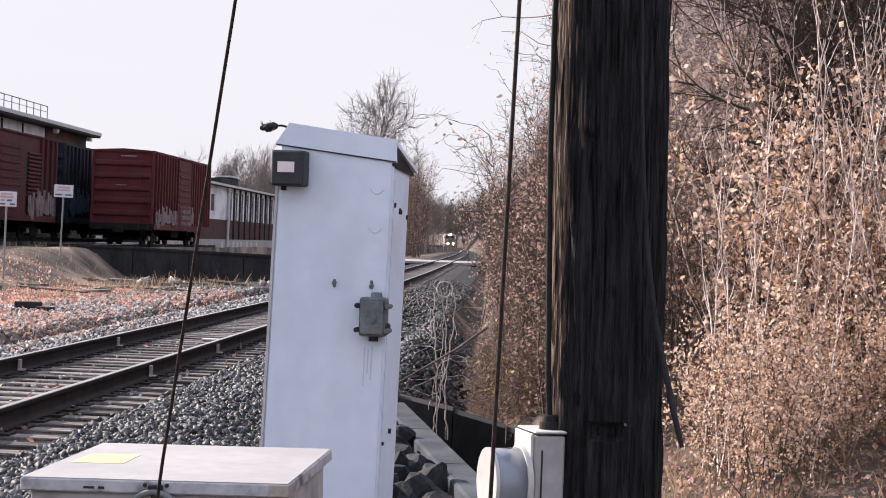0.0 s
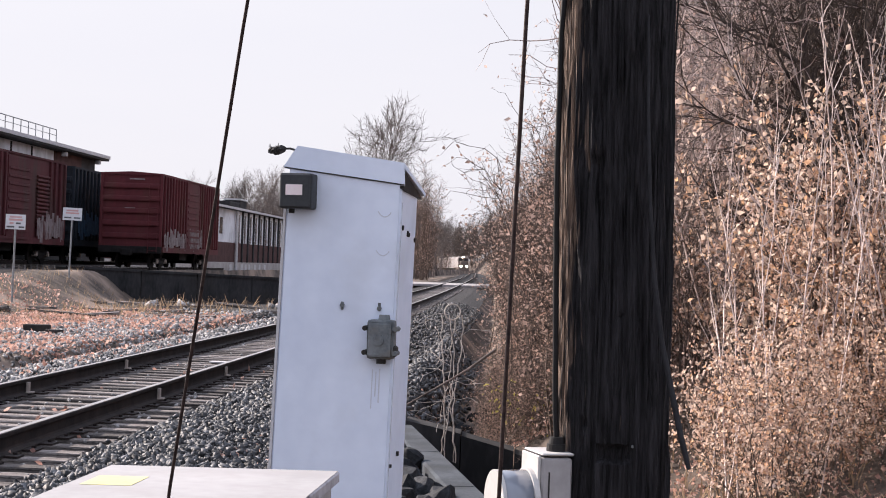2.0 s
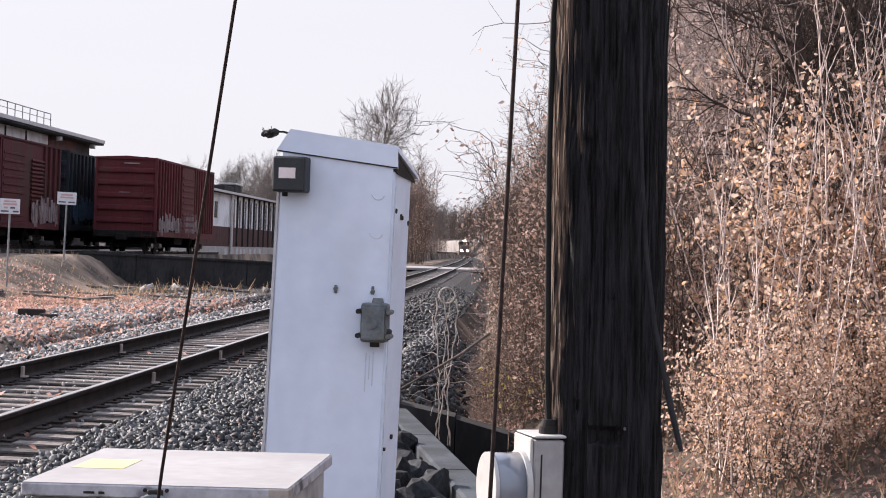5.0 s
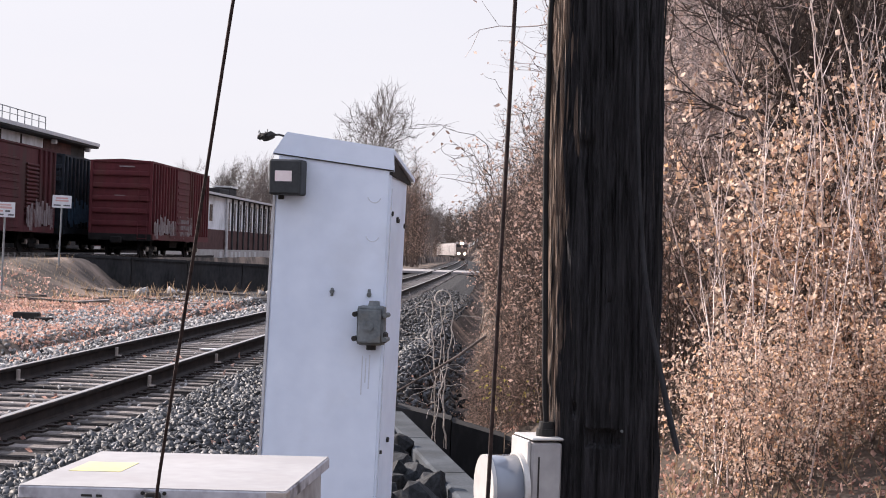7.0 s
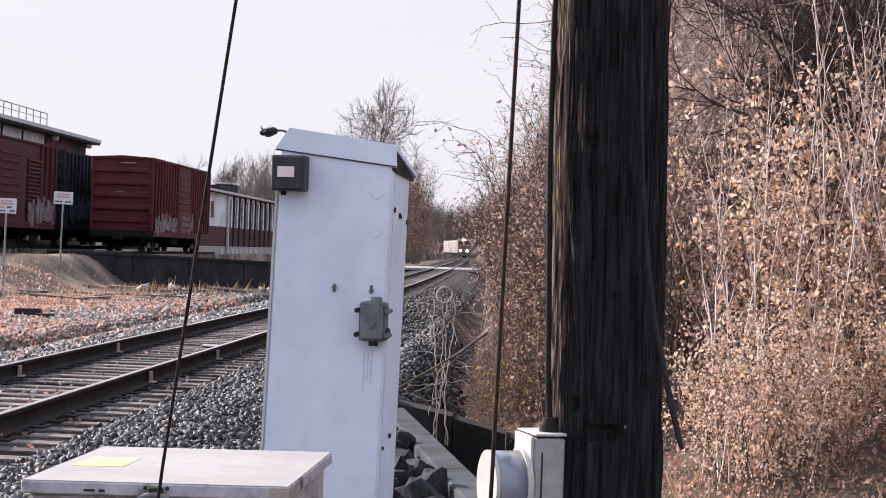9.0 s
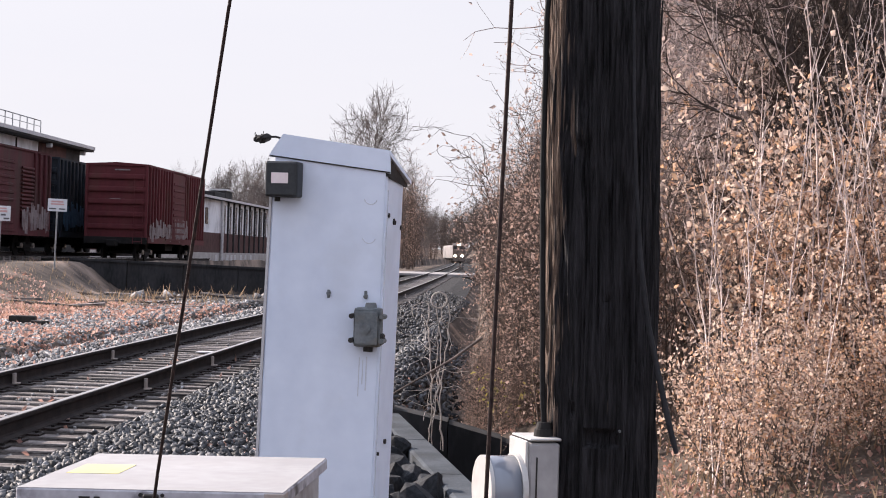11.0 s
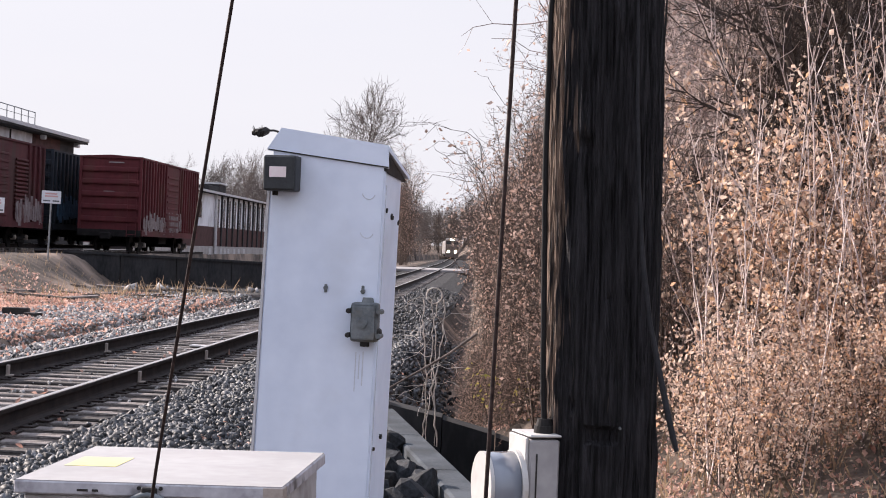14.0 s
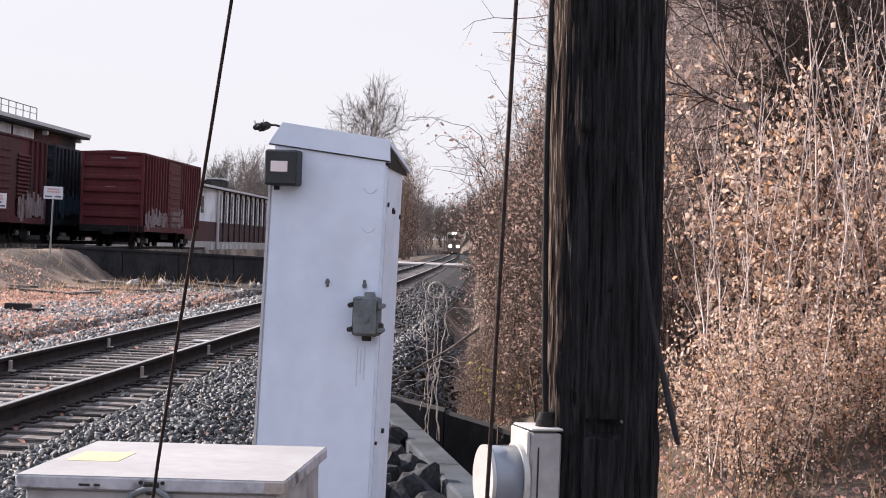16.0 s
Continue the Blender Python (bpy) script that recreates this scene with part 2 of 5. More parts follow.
M_UNDER = material("grimy_iron", (0.006, 0.0055, 0.006), (0.016, 0.014, 0.014), 0.85, bump=0.2)
M_WHITE_WALL = material("white_cladding", (0.60, 0.61, 0.65), (0.74, 0.75, 0.79), 0.8, grain=0.4, fine=3, bump=0.05, dirt=(0.42, 0.42, 0.44), dirt_size=0.5)
M_BRICK_BAND = material("red_brown_brick", (0.055, 0.028, 0.028), (0.10, 0.05, 0.047), 0.9, grain=2, fine=12, bump=0.2)
M_GREY_BASE = material("grey_render", (0.30, 0.28, 0.27), (0.42, 0.40, 0.39), 0.9, grain=0.8, fine=6, bump=0.1)
M_ROOF = material("dark_roofing", (0.018, 0.017, 0.018), (0.045, 0.042, 0.044), 0.85, grain=0.8, fine=6, bump=0.1)
M_TRIM = material("pale_trim", (0.42, 0.41, 0.42), (0.55, 0.54, 0.55), 0.7, bump=0.0)
M_GLASS_DARK = material("dark_window_glass", (0.02, 0.022, 0.026), (0.05, 0.052, 0.058), 0.15, bump=0.0, spec=0.6)
M_SIGN = material("white_sign_sheet", (0.58, 0.59, 0.62), (0.68, 0.69, 0.72), 0.5, bump=0.0)
M_SIGN_RED = material("red_lettering", (0.52, 0.30, 0.30), (0.60, 0.38, 0.38), 0.6, bump=0.0)
M_SIGN_INK = material("dark_lettering", (0.09, 0.09, 0.10), (0.14, 0.14, 0.15), 0.6, bump=0.0)
M_POST = material("galvanised_post", (0.22, 0.23, 0.24), (0.36, 0.37, 0.38), 0.55, 0.5, grain=6, bump=0.1)
M_ROAD = material("pale_crossing_panel", (0.22, 0.205, 0.20), (0.36, 0.34, 0.335), 0.85, grain=0.6, fine=8, bump=0.2)
M_LOCO = material("pale_silver_paint", (0.26, 0.24, 0.235), (0.42, 0.39, 0.375), 0.5, grain=0.6, fine=4, bump=0.03)
M_LOCO_DARK = material("dark_nose_paint", (0.10, 0.08, 0.07), (0.19, 0.15, 0.13), 0.6, bump=0.05)
M_LAMP = glow("lit_headlamp", (1.0, 0.86, 0.62), 7.0)
M_BARK = material("grey_bark", (0.05, 0.04, 0.036), (0.17, 0.14, 0.125), 0.95, grain=5, fine=30, bump=0.5, stretch=(1, 1, 0.3), each=0.3)
M_BARK_DARK = material("dark_bark", (0.045, 0.034, 0.030), (0.12, 0.09, 0.075), 0.95, grain=5, fine=30, bump=0.4, stretch=(1, 1, 0.3), each=0.3)
M_CANE = material("pale_pink_cane", (0.36, 0.28, 0.26), (0.64, 0.54, 0.50), 0.8, grain=5, fine=30, bump=0.2, stretch=(1, 1, 0.3), island=0.35)
M_TWIG = material("pinkish_grey_twigs", (0.20, 0.155, 0.142), (0.52, 0.43, 0.40), 0.9, grain=5, fine=30, bump=0.2, stretch=(1, 1, 0.3), island=0.6)
# distance haze put into the bark: paler than the near trees
M_HAZE_TWIG = material("haze_paled_twigs", (0.085, 0.072, 0.068), (0.18, 0.155, 0.145), 0.95, bump=0.0, each=0.25)
M_VINE = material("bleached_vine", (0.30, 0.27, 0.24), (0.50, 0.45, 0.41), 0.85, bump=0.2)
M_LEAF_TAN = leaf_material("tan_leaves", [(0.40, 0.275, 0.215), (0.66, 0.49, 0.39), (0.78, 0.64, 0.54), (0.70, 0.44, 0.26), (0.48, 0.31, 0.235), (0.74, 0.60, 0.50), (0.68, 0.53, 0.43)])
M_LEAF_BROWN = leaf_material("brown_leaves", [(0.24, 0.175, 0.155), (0.44, 0.34, 0.30), (0.62, 0.51, 0.46), (0.36, 0.245, 0.205), (0.54, 0.435, 0.385)])
M_LEAF_DULL = leaf_material("dull_withered_leaves", [(0.20, 0.14, 0.12), (0.36, 0.26, 0.22), (0.52, 0.39, 0.33), (0.33, 0.205, 0.155), (0.43, 0.32, 0.27)])
M_LEAF_FALLEN = leaf_material("fallen_leaves", [(0.24, 0.13, 0.11), (0.50, 0.30, 0.24), (0.64, 0.46, 0.40), (0.36, 0.20, 0.15), (0.56, 0.38, 0.32)])
M_LEAF_YELLOW = leaf_material("yellow_green_leaves", [(0.30, 0.26, 0.06), (0.45, 0.38, 0.10), (0.22, 0.22, 0.06)])
M_GRASS = leaf_material("dry_grass", [(0.20, 0.145, 0.095), (0.36, 0.265, 0.18), (0.16, 0.11, 0.07)])


# ---- helpers for meshes ----
def link_mesh(name, verts, faces, mat, parent=None, label="", smooth=False):
    me = bpy.data.meshes.new(name)
    me.from_pydata([tuple(v) for v in verts], [], [tuple(f) for f in faces])
    me.materials.append(mat)
    if smooth:
        me.polygons.foreach_set("use_smooth", [True] * len(me.polygons))
    ob = new(name, me)
    ob.parent = parent
    if label:
        tagged(ob, label)
    return ob


def raw_mesh(name, verts, faces, mat, smooth=False):
    """A mesh from numpy arrays; faces all with the same number of corners."""
    me = bpy.data.meshes.new(name)
    verts, faces = np.asarray(verts, np.float32), np.asarray(faces, np.int32)
    k = faces.shape[1]
    me.vertices.add(len(verts))
    me.vertices.foreach_set("co", verts.ravel())
    me.loops.add(faces.size)
    me.loops.foreach_set("vertex_index", faces.ravel())
    me.polygons.add(len(faces))
    me.polygons.foreach_set("loop_start", np.arange(0, faces.size, k, dtype=np.int32))
    me.polygons.foreach_set("loop_total", np.full(len(faces), k, np.int32))
    if smooth:
        me.polygons.foreach_set("use_smooth", np.ones(len(faces), bool))
    me.materials.append(mat)
    me.update(calc_edges=True)
    return me


def part(name, bm, mat, parent=None, label="", smooth=False):
    me = bpy.data.meshes.new(name)
    bm.normal_update()
    bm.to_mesh(me)
    bm.free()
    me.materials.append(mat)
    if smooth:
        me.polygons.foreach_set("use_smooth", [True] * len(me.polygons))
    ob = new(name, me)
    ob.parent = parent
    if label:
        tagged(ob, label)
    return ob


def thing(name, label, category, m=None, group="", kind=""):
    ob = tagged(new(name), label, category, group, kind)
    if m is not None:
        ob.matrix_basis = m
    return ob


def boxes(*specs, bevel=0.0, segments=1):
    """A bmesh of boxes (x0, x1, y0, y1, z0, z1), all edges bevelled."""
    bm = bmesh.new()
    for x0, x1, y0, y1, z0, z1 in specs:
        bmesh.ops.create_cube(bm, size=1, matrix=Matrix.Translation(((x0 + x1) / 2, (y0 + y1) / 2, (z0 + z1) / 2)) @ Matrix.Diagonal((x1 - x0, y1 - y0, z1 - z0, 1)))
    if bevel:
        bmesh.ops.bevel(bm, geom=bm.edges[:], offset=bevel, segments=segments, affect="EDGES", profile=0.6)
    return bm


def rod(bm, a, b, r0, r1=None, sides=10):
    a, b = Vector(a), Vector(b)
    m = Matrix.Translation((a + b) / 2) @ (b - a).to_track_quat("Z", "Y").to_matrix().to_4x4()
    bmesh.ops.create_cone(bm, cap_ends=True, segments=sides, radius1=r0, radius2=r0 if r1 is None else r1, depth=(b - a).length, matrix=m)
    return bm


def rods(*specs, sides=10):
    bm = bmesh.new()
    for s in specs:
        rod(bm, *s, sides=sides)
    return bm


def tube(points, r, sides=6):
    """Vertices and faces of a tube along points; r a number or a list."""
    pts = [Vector(p) for p in points]
    rs = r if isinstance(r, (list, tuple)) else [r] * len(pts)
    verts, faces = [], []
    side = None
    for i, p in enumerate(pts):
        d = (pts[min(i + 1, len(pts) - 1)] - pts[max(i - 1, 0)]).normalized()
        if side is None:
            side = d.orthogonal().normalized()
        side = (side - d * side.dot(d)).normalized()
        up = d.cross(side)
        for k in range(sides):
            a = 2 * math.pi * k / sides
            verts.append(p + (side * math.cos(a) + up * math.sin(a)) * rs[i])
    for i in range(len(pts) - 1):
        for k in range(sides):
            faces.append((i * sides + k, i * sides + (k + 1) % sides, (i + 1) * sides + (k + 1) % sides, (i + 1) * sides + k))
    faces.append(tuple(range(sides))[::-1])
    faces.append(tuple((len(pts) - 1) * sides + k for k in range(sides)))
    return verts, faces


def loft(rings, closed=True):
    """Vertices and faces through rings of equal length."""
    verts = [v for ring in rings for v in ring]
    n, faces = len(rings[0]), []
    for i in range(len(rings) - 1):
        for k in range(n):
            faces.append((i * n + k, i * n + (k + 1) % n, (i + 1) * n + (k + 1) % n, (i + 1) * n + k))
    if closed:
        faces.append(tuple(range(n))[::-1])
        faces.append(tuple((len(rings) - 1) * n + k for k in range(n)))
    return verts, faces


# ---- the lie of the land ----
def ramp01(v, a, b):
    u = np.clip((v - a) / (b - a), 0, 1)
    return u * u * (3 - 2 * u)


BEND_Y = (-60, 0, 40, 60, 100, 138, 200, 272, 320, 359, 400, 442, 475, 516, 560, 620, 700)
BEND_X = (0, 0, 0, -0.2, -0.8, -1.55, -2.85, -4.7, -6.15, -7.45, -8.75, -10.3, -12.4, -16.8, -23.2, -35, -54)


def bend(y):
    """How far the main track has swung from its straight line, smoothed."""
    y = np.asarray(y, float)
    return sum(np.interp(y + d, BEND_Y, BEND_X) for d in (-20, -10, 0, 10, 20)) / 5 - float(np.interp(0, BEND_Y, BEND_X))


TRACK_X, GAUGE = -4.80, 1.505      # centre line, rail to rail
EDGE_Y = (-20, 6, 12, 15, 40, 60, 100, 138, 216, 272, 360, 600)
EDGE_X = (3.0, 1.6, 0.5, -0.25, -0.75, -1.05, -1.9, -2.8, -4.9, -6.6, -8.8, -24)


def edge(y):
    return np.interp(y, EDGE_Y, EDGE_X)


def wall_y(x):
    return np.interp(x, (-15.7, -9.0), (59.3, 61.6))


def height(x, y):
    """The ground's height."""
    x, y = np.asarray(x, float), np.asarray(y, float)
    tx = TRACK_X + bend(y)
    toe = np.interp(y, (40, 50, 57), (11.8, 12.5, 13.7))
    z = 1.03 * ramp01(-x, toe, 15.5) * ramp01(y, 34, 53)
    rim = np.interp(y, (0, 64, 80), (7.6, 7.6, 15.5))
    low = 1 - 0.6 * ramp01(y, 98, 108)
    yard = 0.88 * low * ramp01(y - wall_y(x), 0.05, 0.3) * ramp01(-x, rim, rim + 0.8)
    z = np.where((y > wall_y(x) - 0.1) & (x > -15.9), np.maximum(np.where(x > -15.75, 0.0, z), yard), z)
    z = np.where((y > 56) & (x <= -15.9), 1.03 + (0.88 * low - 1.03) * ramp01(y, 56, 62), z)
    z = z - 0.40 * ramp01(-np.abs(x - tx), -3.1, -2.5)
    e = edge(y)
    z = z - 0.66 * np.exp(-((x - e + 0.35) / 0.5) ** 2) * ramp01(y, 13, 17)
    kx = -0.02 - (y - 9.3) * 0.1716
    z = z - 0.95 * ramp01(x - kx, 0.02, 0.25) * ramp01(kx - x, -1.5, -0.9) * ramp01(y, 10.4, 12) * ramp01(-y, -16.8, -16.55)
    z = z + np.clip(0.55 * (x - e - 1.0), 0, 18) * ramp01(y, 8, 14)
    z = z + 4 * ramp01(y, 540, 760)
    return z + 0.03 * np.sin(1.7 * x + 0.6 * y) * np.sin(0.9 * y - 0.4 * x) * ramp01(np.abs(x - tx), 2, 3)


# ---- ground ----
def build_ground():
    xs = np.unique(np.concatenate([np.linspace(-900, -60, 22), np.linspace(-60, -20, 30), np.linspace(-20, 8, 170), np.linspace(8, 60, 40), np.linspace(60, 900, 20)]))
    ys = np.unique(np.concatenate([np.linspace(-60, 6, 16), np.linspace(6, 70, 260), np.linspace(70, 300, 160), np.linspace(300, 800, 60), np.linspace(800, 3000, 14)]))
    gx, gy = np.meshgrid(xs, ys)
    v = np.stack([gx, gy, height(gx, gy)], -1).reshape(-1, 3)
    i = np.arange((len(ys) - 1) * len(xs)).reshape(len(ys) - 1, len(xs))[:, :-1].ravel()
    f = np.stack([i, i + 1, i + 1 + len(xs), i + len(xs)], -1)
    return tagged(new("ground", raw_mesh("ground", v, f, M_SOIL, True)), "brown soil and leaf litter with a bank", "ground", kind="structure")


ground = build_ground()


def build_apron():
    """A dark ground sheet along the foot of the retaining wall, with a ragged front edge."""
    cols, rows = 60, 26
    verts, faces = [], []
    for i in range(cols + 1):
        x = -13.6 + 6.4 * i / cols
        front = 48.2 + 2.6 * noise.noise((x * 0.9, 2.0, 0.0)) + 1.4 * noise.noise((x * 2.7, 5.0, 0.0)) + 4.5 * float(ramp01(-x, 11.0, 13.6))
        for j in range(rows + 1):
            y = front + (float(wall_y(x)) - 0.15 - front) * j / rows
            verts.append((x, y, float(height(x, y)) + (0.008 if 0 < i < cols and j else -0.03)))
    for i in range(cols):
        for j in range(rows):
            a = i * (rows + 1) + j
            faces.append((a, a + rows + 1, a + rows + 2, a + 1))
    return tagged(link_mesh("dark_apron", verts, faces, M_DARK_GROUND, None, "", True), "dark ground sheet below the retaining wall", "ground", kind="structure")


build_apron()


def build_bed():
    """The ballast bed under the main track, following its bend."""
    rows = []
    ys = np.concatenate([np.linspace(-30, 60, 40), np.linspace(66, 640, 110)])
    for y in ys:
        c = TRACK_X + float(bend(y))
        rows.append([(c + o, y, z) for o, z in ((-2.9, -0.20), (-2.1, -0.015), (-1.4, -0.02), (-1.2, -0.07), (1.2, -0.07), (1.4, -0.02), (2.1, -0.015), (3.0, -0.25))])
    n = 8
    faces = [(i * n + k, i * n + k + 1, (i + 1) * n + k + 1, (i + 1) * n + k) for i in range(len(rows) - 1) for k in range(n - 1)]
    ob = link_mesh("ballast_bed", [v for r in rows for v in r], faces, M_GRAVEL)
    return tagged(ob, "dark grey ballast bed under the main track", "ballast", kind="structure")


build_bed()

# ---- main track ----
RAIL = [(-0.068, 0.0), (-0.068, 0.012), (-0.018, 0.028), (-0.009, 0.045), (-0.009, 0.125), (-0.033, 0.138), (-0.035, 0.165), (-0.028, 0.172),
        (0.028, 0.172), (0.035, 0.165), (0.033, 0.138), (0.009, 0.125), (0.009, 0.045), (0.018, 0.028), (0.068, 0.012), (0.068, 0.0)]


def build_rail(name, ys, at, z, label, parent):
    """A rail: rusty body and a worn bright head."""
    body, head = [], []
    for y in ys:
        x = at(float(y))
        body.append([(x + a, y, z + b) for a, b in RAIL])
        head.append([(x + a, y, z + b) for a, b in ((-0.029, 0.170), (-0.027, 0.1755), (0.027, 0.1755), (0.029, 0.170))])
    ob = link_mesh(name, *loft(body), M_RAIL, parent, label)
    link_mesh("rail_head", *loft(head), M_RAIL_TOP, ob, "bright worn running surface")
    return ob


main_track = thing("railway_track", "single railway track with rusty rails on timber sleepers", "track", kind="structure")
ys_main = np.concatenate([np.linspace(-30, 40, 3), np.linspace(45, 640, 120)])
for side in (-1, 1):
    build_rail("rail", ys_main, lambda y, s=side: TRACK_X + float(bend(y)) + s * GAUGE / 2, 0.025, "rusty steel rail with bright head", main_track)


def build_ties():
    bm = boxes((-1.3, 1.3, -0.105, 0.105, -0.16, 0.016), bevel=0.012)
    me = bpy.data.meshes.new("tie")
    bm.to_mesh(me)
    bm.free()
    me.materials.append(M_TIE)
    plate = bpy.data.meshes.new("tie_plate")
    bm = boxes((-0.16, 0.16, -0.09, 0.09, 0.0, 0.016), (-0.12, -0.09, -0.05, -0.02, 0.016, 0.034), (0.09, 0.12, 0.02, 0.05, 0.016, 0.034))
    bm.to_mesh(plate)
    bm.free()
    plate.materials.append(M_RAIL)
    rng = random.Random(4)
    y, ties = 8.0, []
    while y < 150:
        c = TRACK_X + float(bend(y))
        ob = new("tie", me)
        ob.parent = main_track
        ob.matrix_basis = pose(c + rng.uniform(-0.05, 0.05), y, rng.uniform(-0.006, 0.004), 0, 0, rng.uniform(-1.2, 1.2))
        if y < 45:
            for s in (-1, 1):
                p = new("tie_plate", plate)
                p.parent = main_track
                p.matrix_basis = pose(c + s * GAUGE / 2, y, 0.0165)
        y += 0.495 + rng.uniform(-0.03, 0.03)


build_ties()


def build_rail_clips():
    me = bpy.data.meshes.new("rail_anchor")
    bm = boxes((0.0, 0.03, -0.035, 0.035, 0.02, 0.135), (0.0, 0.075, -0.05, 0.05, 0.012, 0.03), bevel=0.004)
    bm.to_mesh(me)
    bm.free()
    me.materials.append(M_CLIP)
    for side, y in ((1, 18.45), (1, 22.55), (-1, 18.6), (-1, 23.2), (1, 62.0)):
        ob = new("rail_anchor", me)
        ob.parent = main_track
        ob.matrix_basis = pose(TRACK_X + side * GAUGE / 2 + 0.012, y, 0.03)
        if y == 18.45:
            tagged(ob, "pale metal clip on the rail web")


build_rail_clips()

# road over the track, far down the line
crossing = thing("level_crossing", "pale worn road panels crossing the railway", "crossing", kind="structure")
for i in range(5):
    y0 = 133.0 + i * 3.1
    c = TRACK_X + float(bend(y0))
    for x0, x1 in ((-11.0, -0.86), (-0.62, 0.62), (0.86, 3.0)):
        part("road_panel", boxes((c + x0, c + x1, y0, y0 + 3.06, 0.0, 0.185), bevel=0.015), M_ROAD, crossing)


# ---- retaining wall ----
def build_wall():
    a, b = Vector((-15.75, 59.3, 0)), Vector((-8.2, 61.9, 0))
    d = (b - a).normalized()
    n = Vector((d.y, -d.x, 0))
    root = thing("retaining_wall", "dark stained concrete retaining wall below the yard", "wall", kind="structure")
    count, length = 4, (b - a).length
    for i in range(count):
        s, e = a + d * (length * i / count + 0.012), a + d * (length * (i + 1) / count - 0.012)
        zs, ze = 1.17 - 0.2 * i / count, 1.17 - 0.2 * (i + 1) / count
        o = n * (0.02 * (i % 2))
        ring = lambda p, z: [p + o + Vector((0, 0, -0.4)), p + o + n * 0.03 + Vector((0, 0, -0.4)), p + o + n * 0.0 + Vector((0, 0, z)), p + o - n * 0.35 + Vector((0, 0, z)), p + o - n * 0.35 + Vector((0, 0, -0.4))]
        link_mesh("wall_panel", *loft([ring(s, zs), ring(e, ze)]), M_WALL, root)
        cap = lambda p, z: [p + o + n * 0.05 + Vector((0, 0, z + 0.002)), p + o + n * 0.05 + Vector((0, 0, z + 0.09)), p + o - n * 0.40 + Vector((0, 0, z + 0.09)), p + o - n * 0.40 + Vector((0, 0, z + 0.002))]
        link_mesh("coping", *loft([cap(s, zs - 0.09), cap(e, ze - 0.09)]), M_WALL, root)


build_wall()

# ---- yard tracks and wagons ----
YARD = 0.88
yard_sheet = part("yard_cinders", boxes((-60, -16.3, 62.3, 98, 0.3, 0.893)), M_DARK_GROUND)
tagged(yard_sheet, "dark cinder surface of the freight yard", "ground", kind="structure")
yard_sheet = part("yard_cinders", boxes((-60, -16.4, 40, 62.29, 0.3, 0.98)), M_DARK_GROUND)
tagged(yard_sheet, "dark cinder surface beside the wagons", "ground", kind="structure")
for cx in (-22.7, -18.6):
    yard_track = thing("yard_track", "rusty yard track set in dark cinders", "track", kind="structure")
    for side in (-1, 1):
        build_rail("rail", np.array([40.0 if cx < -20 else 70.0, 98.0]), lambda y, s=side: cx + s * GAUGE / 2, YARD + 0.03 if cx > -20 else YARD + 0.2, "", yard_track)
    for i in range(38):
        part("tie", boxes((cx - 1.3, cx + 1.3, (64 if cx > -20 else 42) + i * 0.9, (64.23 if cx > -20 else 42.23) + i * 0.9, YARD - 0.1, YARD + (0.02 if cx > -20 else 0.19))), M_TIE, yard_track)


def build_truck(y, parent):
    """A two-axle bogie: side frames, axles and wheels."""
    bogie = part("bogie", boxes((-1.05, -0.93, y - 1.15, y + 1.15, 0.42, 0.62), (0.93, 1.05, y - 1.15, y + 1.15, 0.42, 0.62), (-1.05, 1.05, y - 0.2, y + 0.2, 0.5, 0.85),
                                 (-1.08, -0.9, y - 0.45, y + 0.45, 0.25, 0.45), (0.9, 1.08, y - 0.45, y + 0.45, 0.25, 0.45), bevel=0.03), M_UNDER, parent)
    for dy in (-0.9, 0.9):
        w = rods(((-0.82, y + dy, 0.46), (-0.70, y + dy, 0.46), 0.46), ((0.70, y + dy, 0.46), (0.82, y + dy, 0.46), 0.46), ((-0.9, y + dy, 0.46), (0.9, y + dy, 0.46), 0.08), sides=18)
        part("wheelset", w, M_UNDER, bogie)
        for s in (-1, 1):
            part("axle_cap", rods(((s * 0.9, y + dy, 0.46), (s * 1.12, y + dy, 0.46), 0.11), sides=10), M_CLIP, bogie)


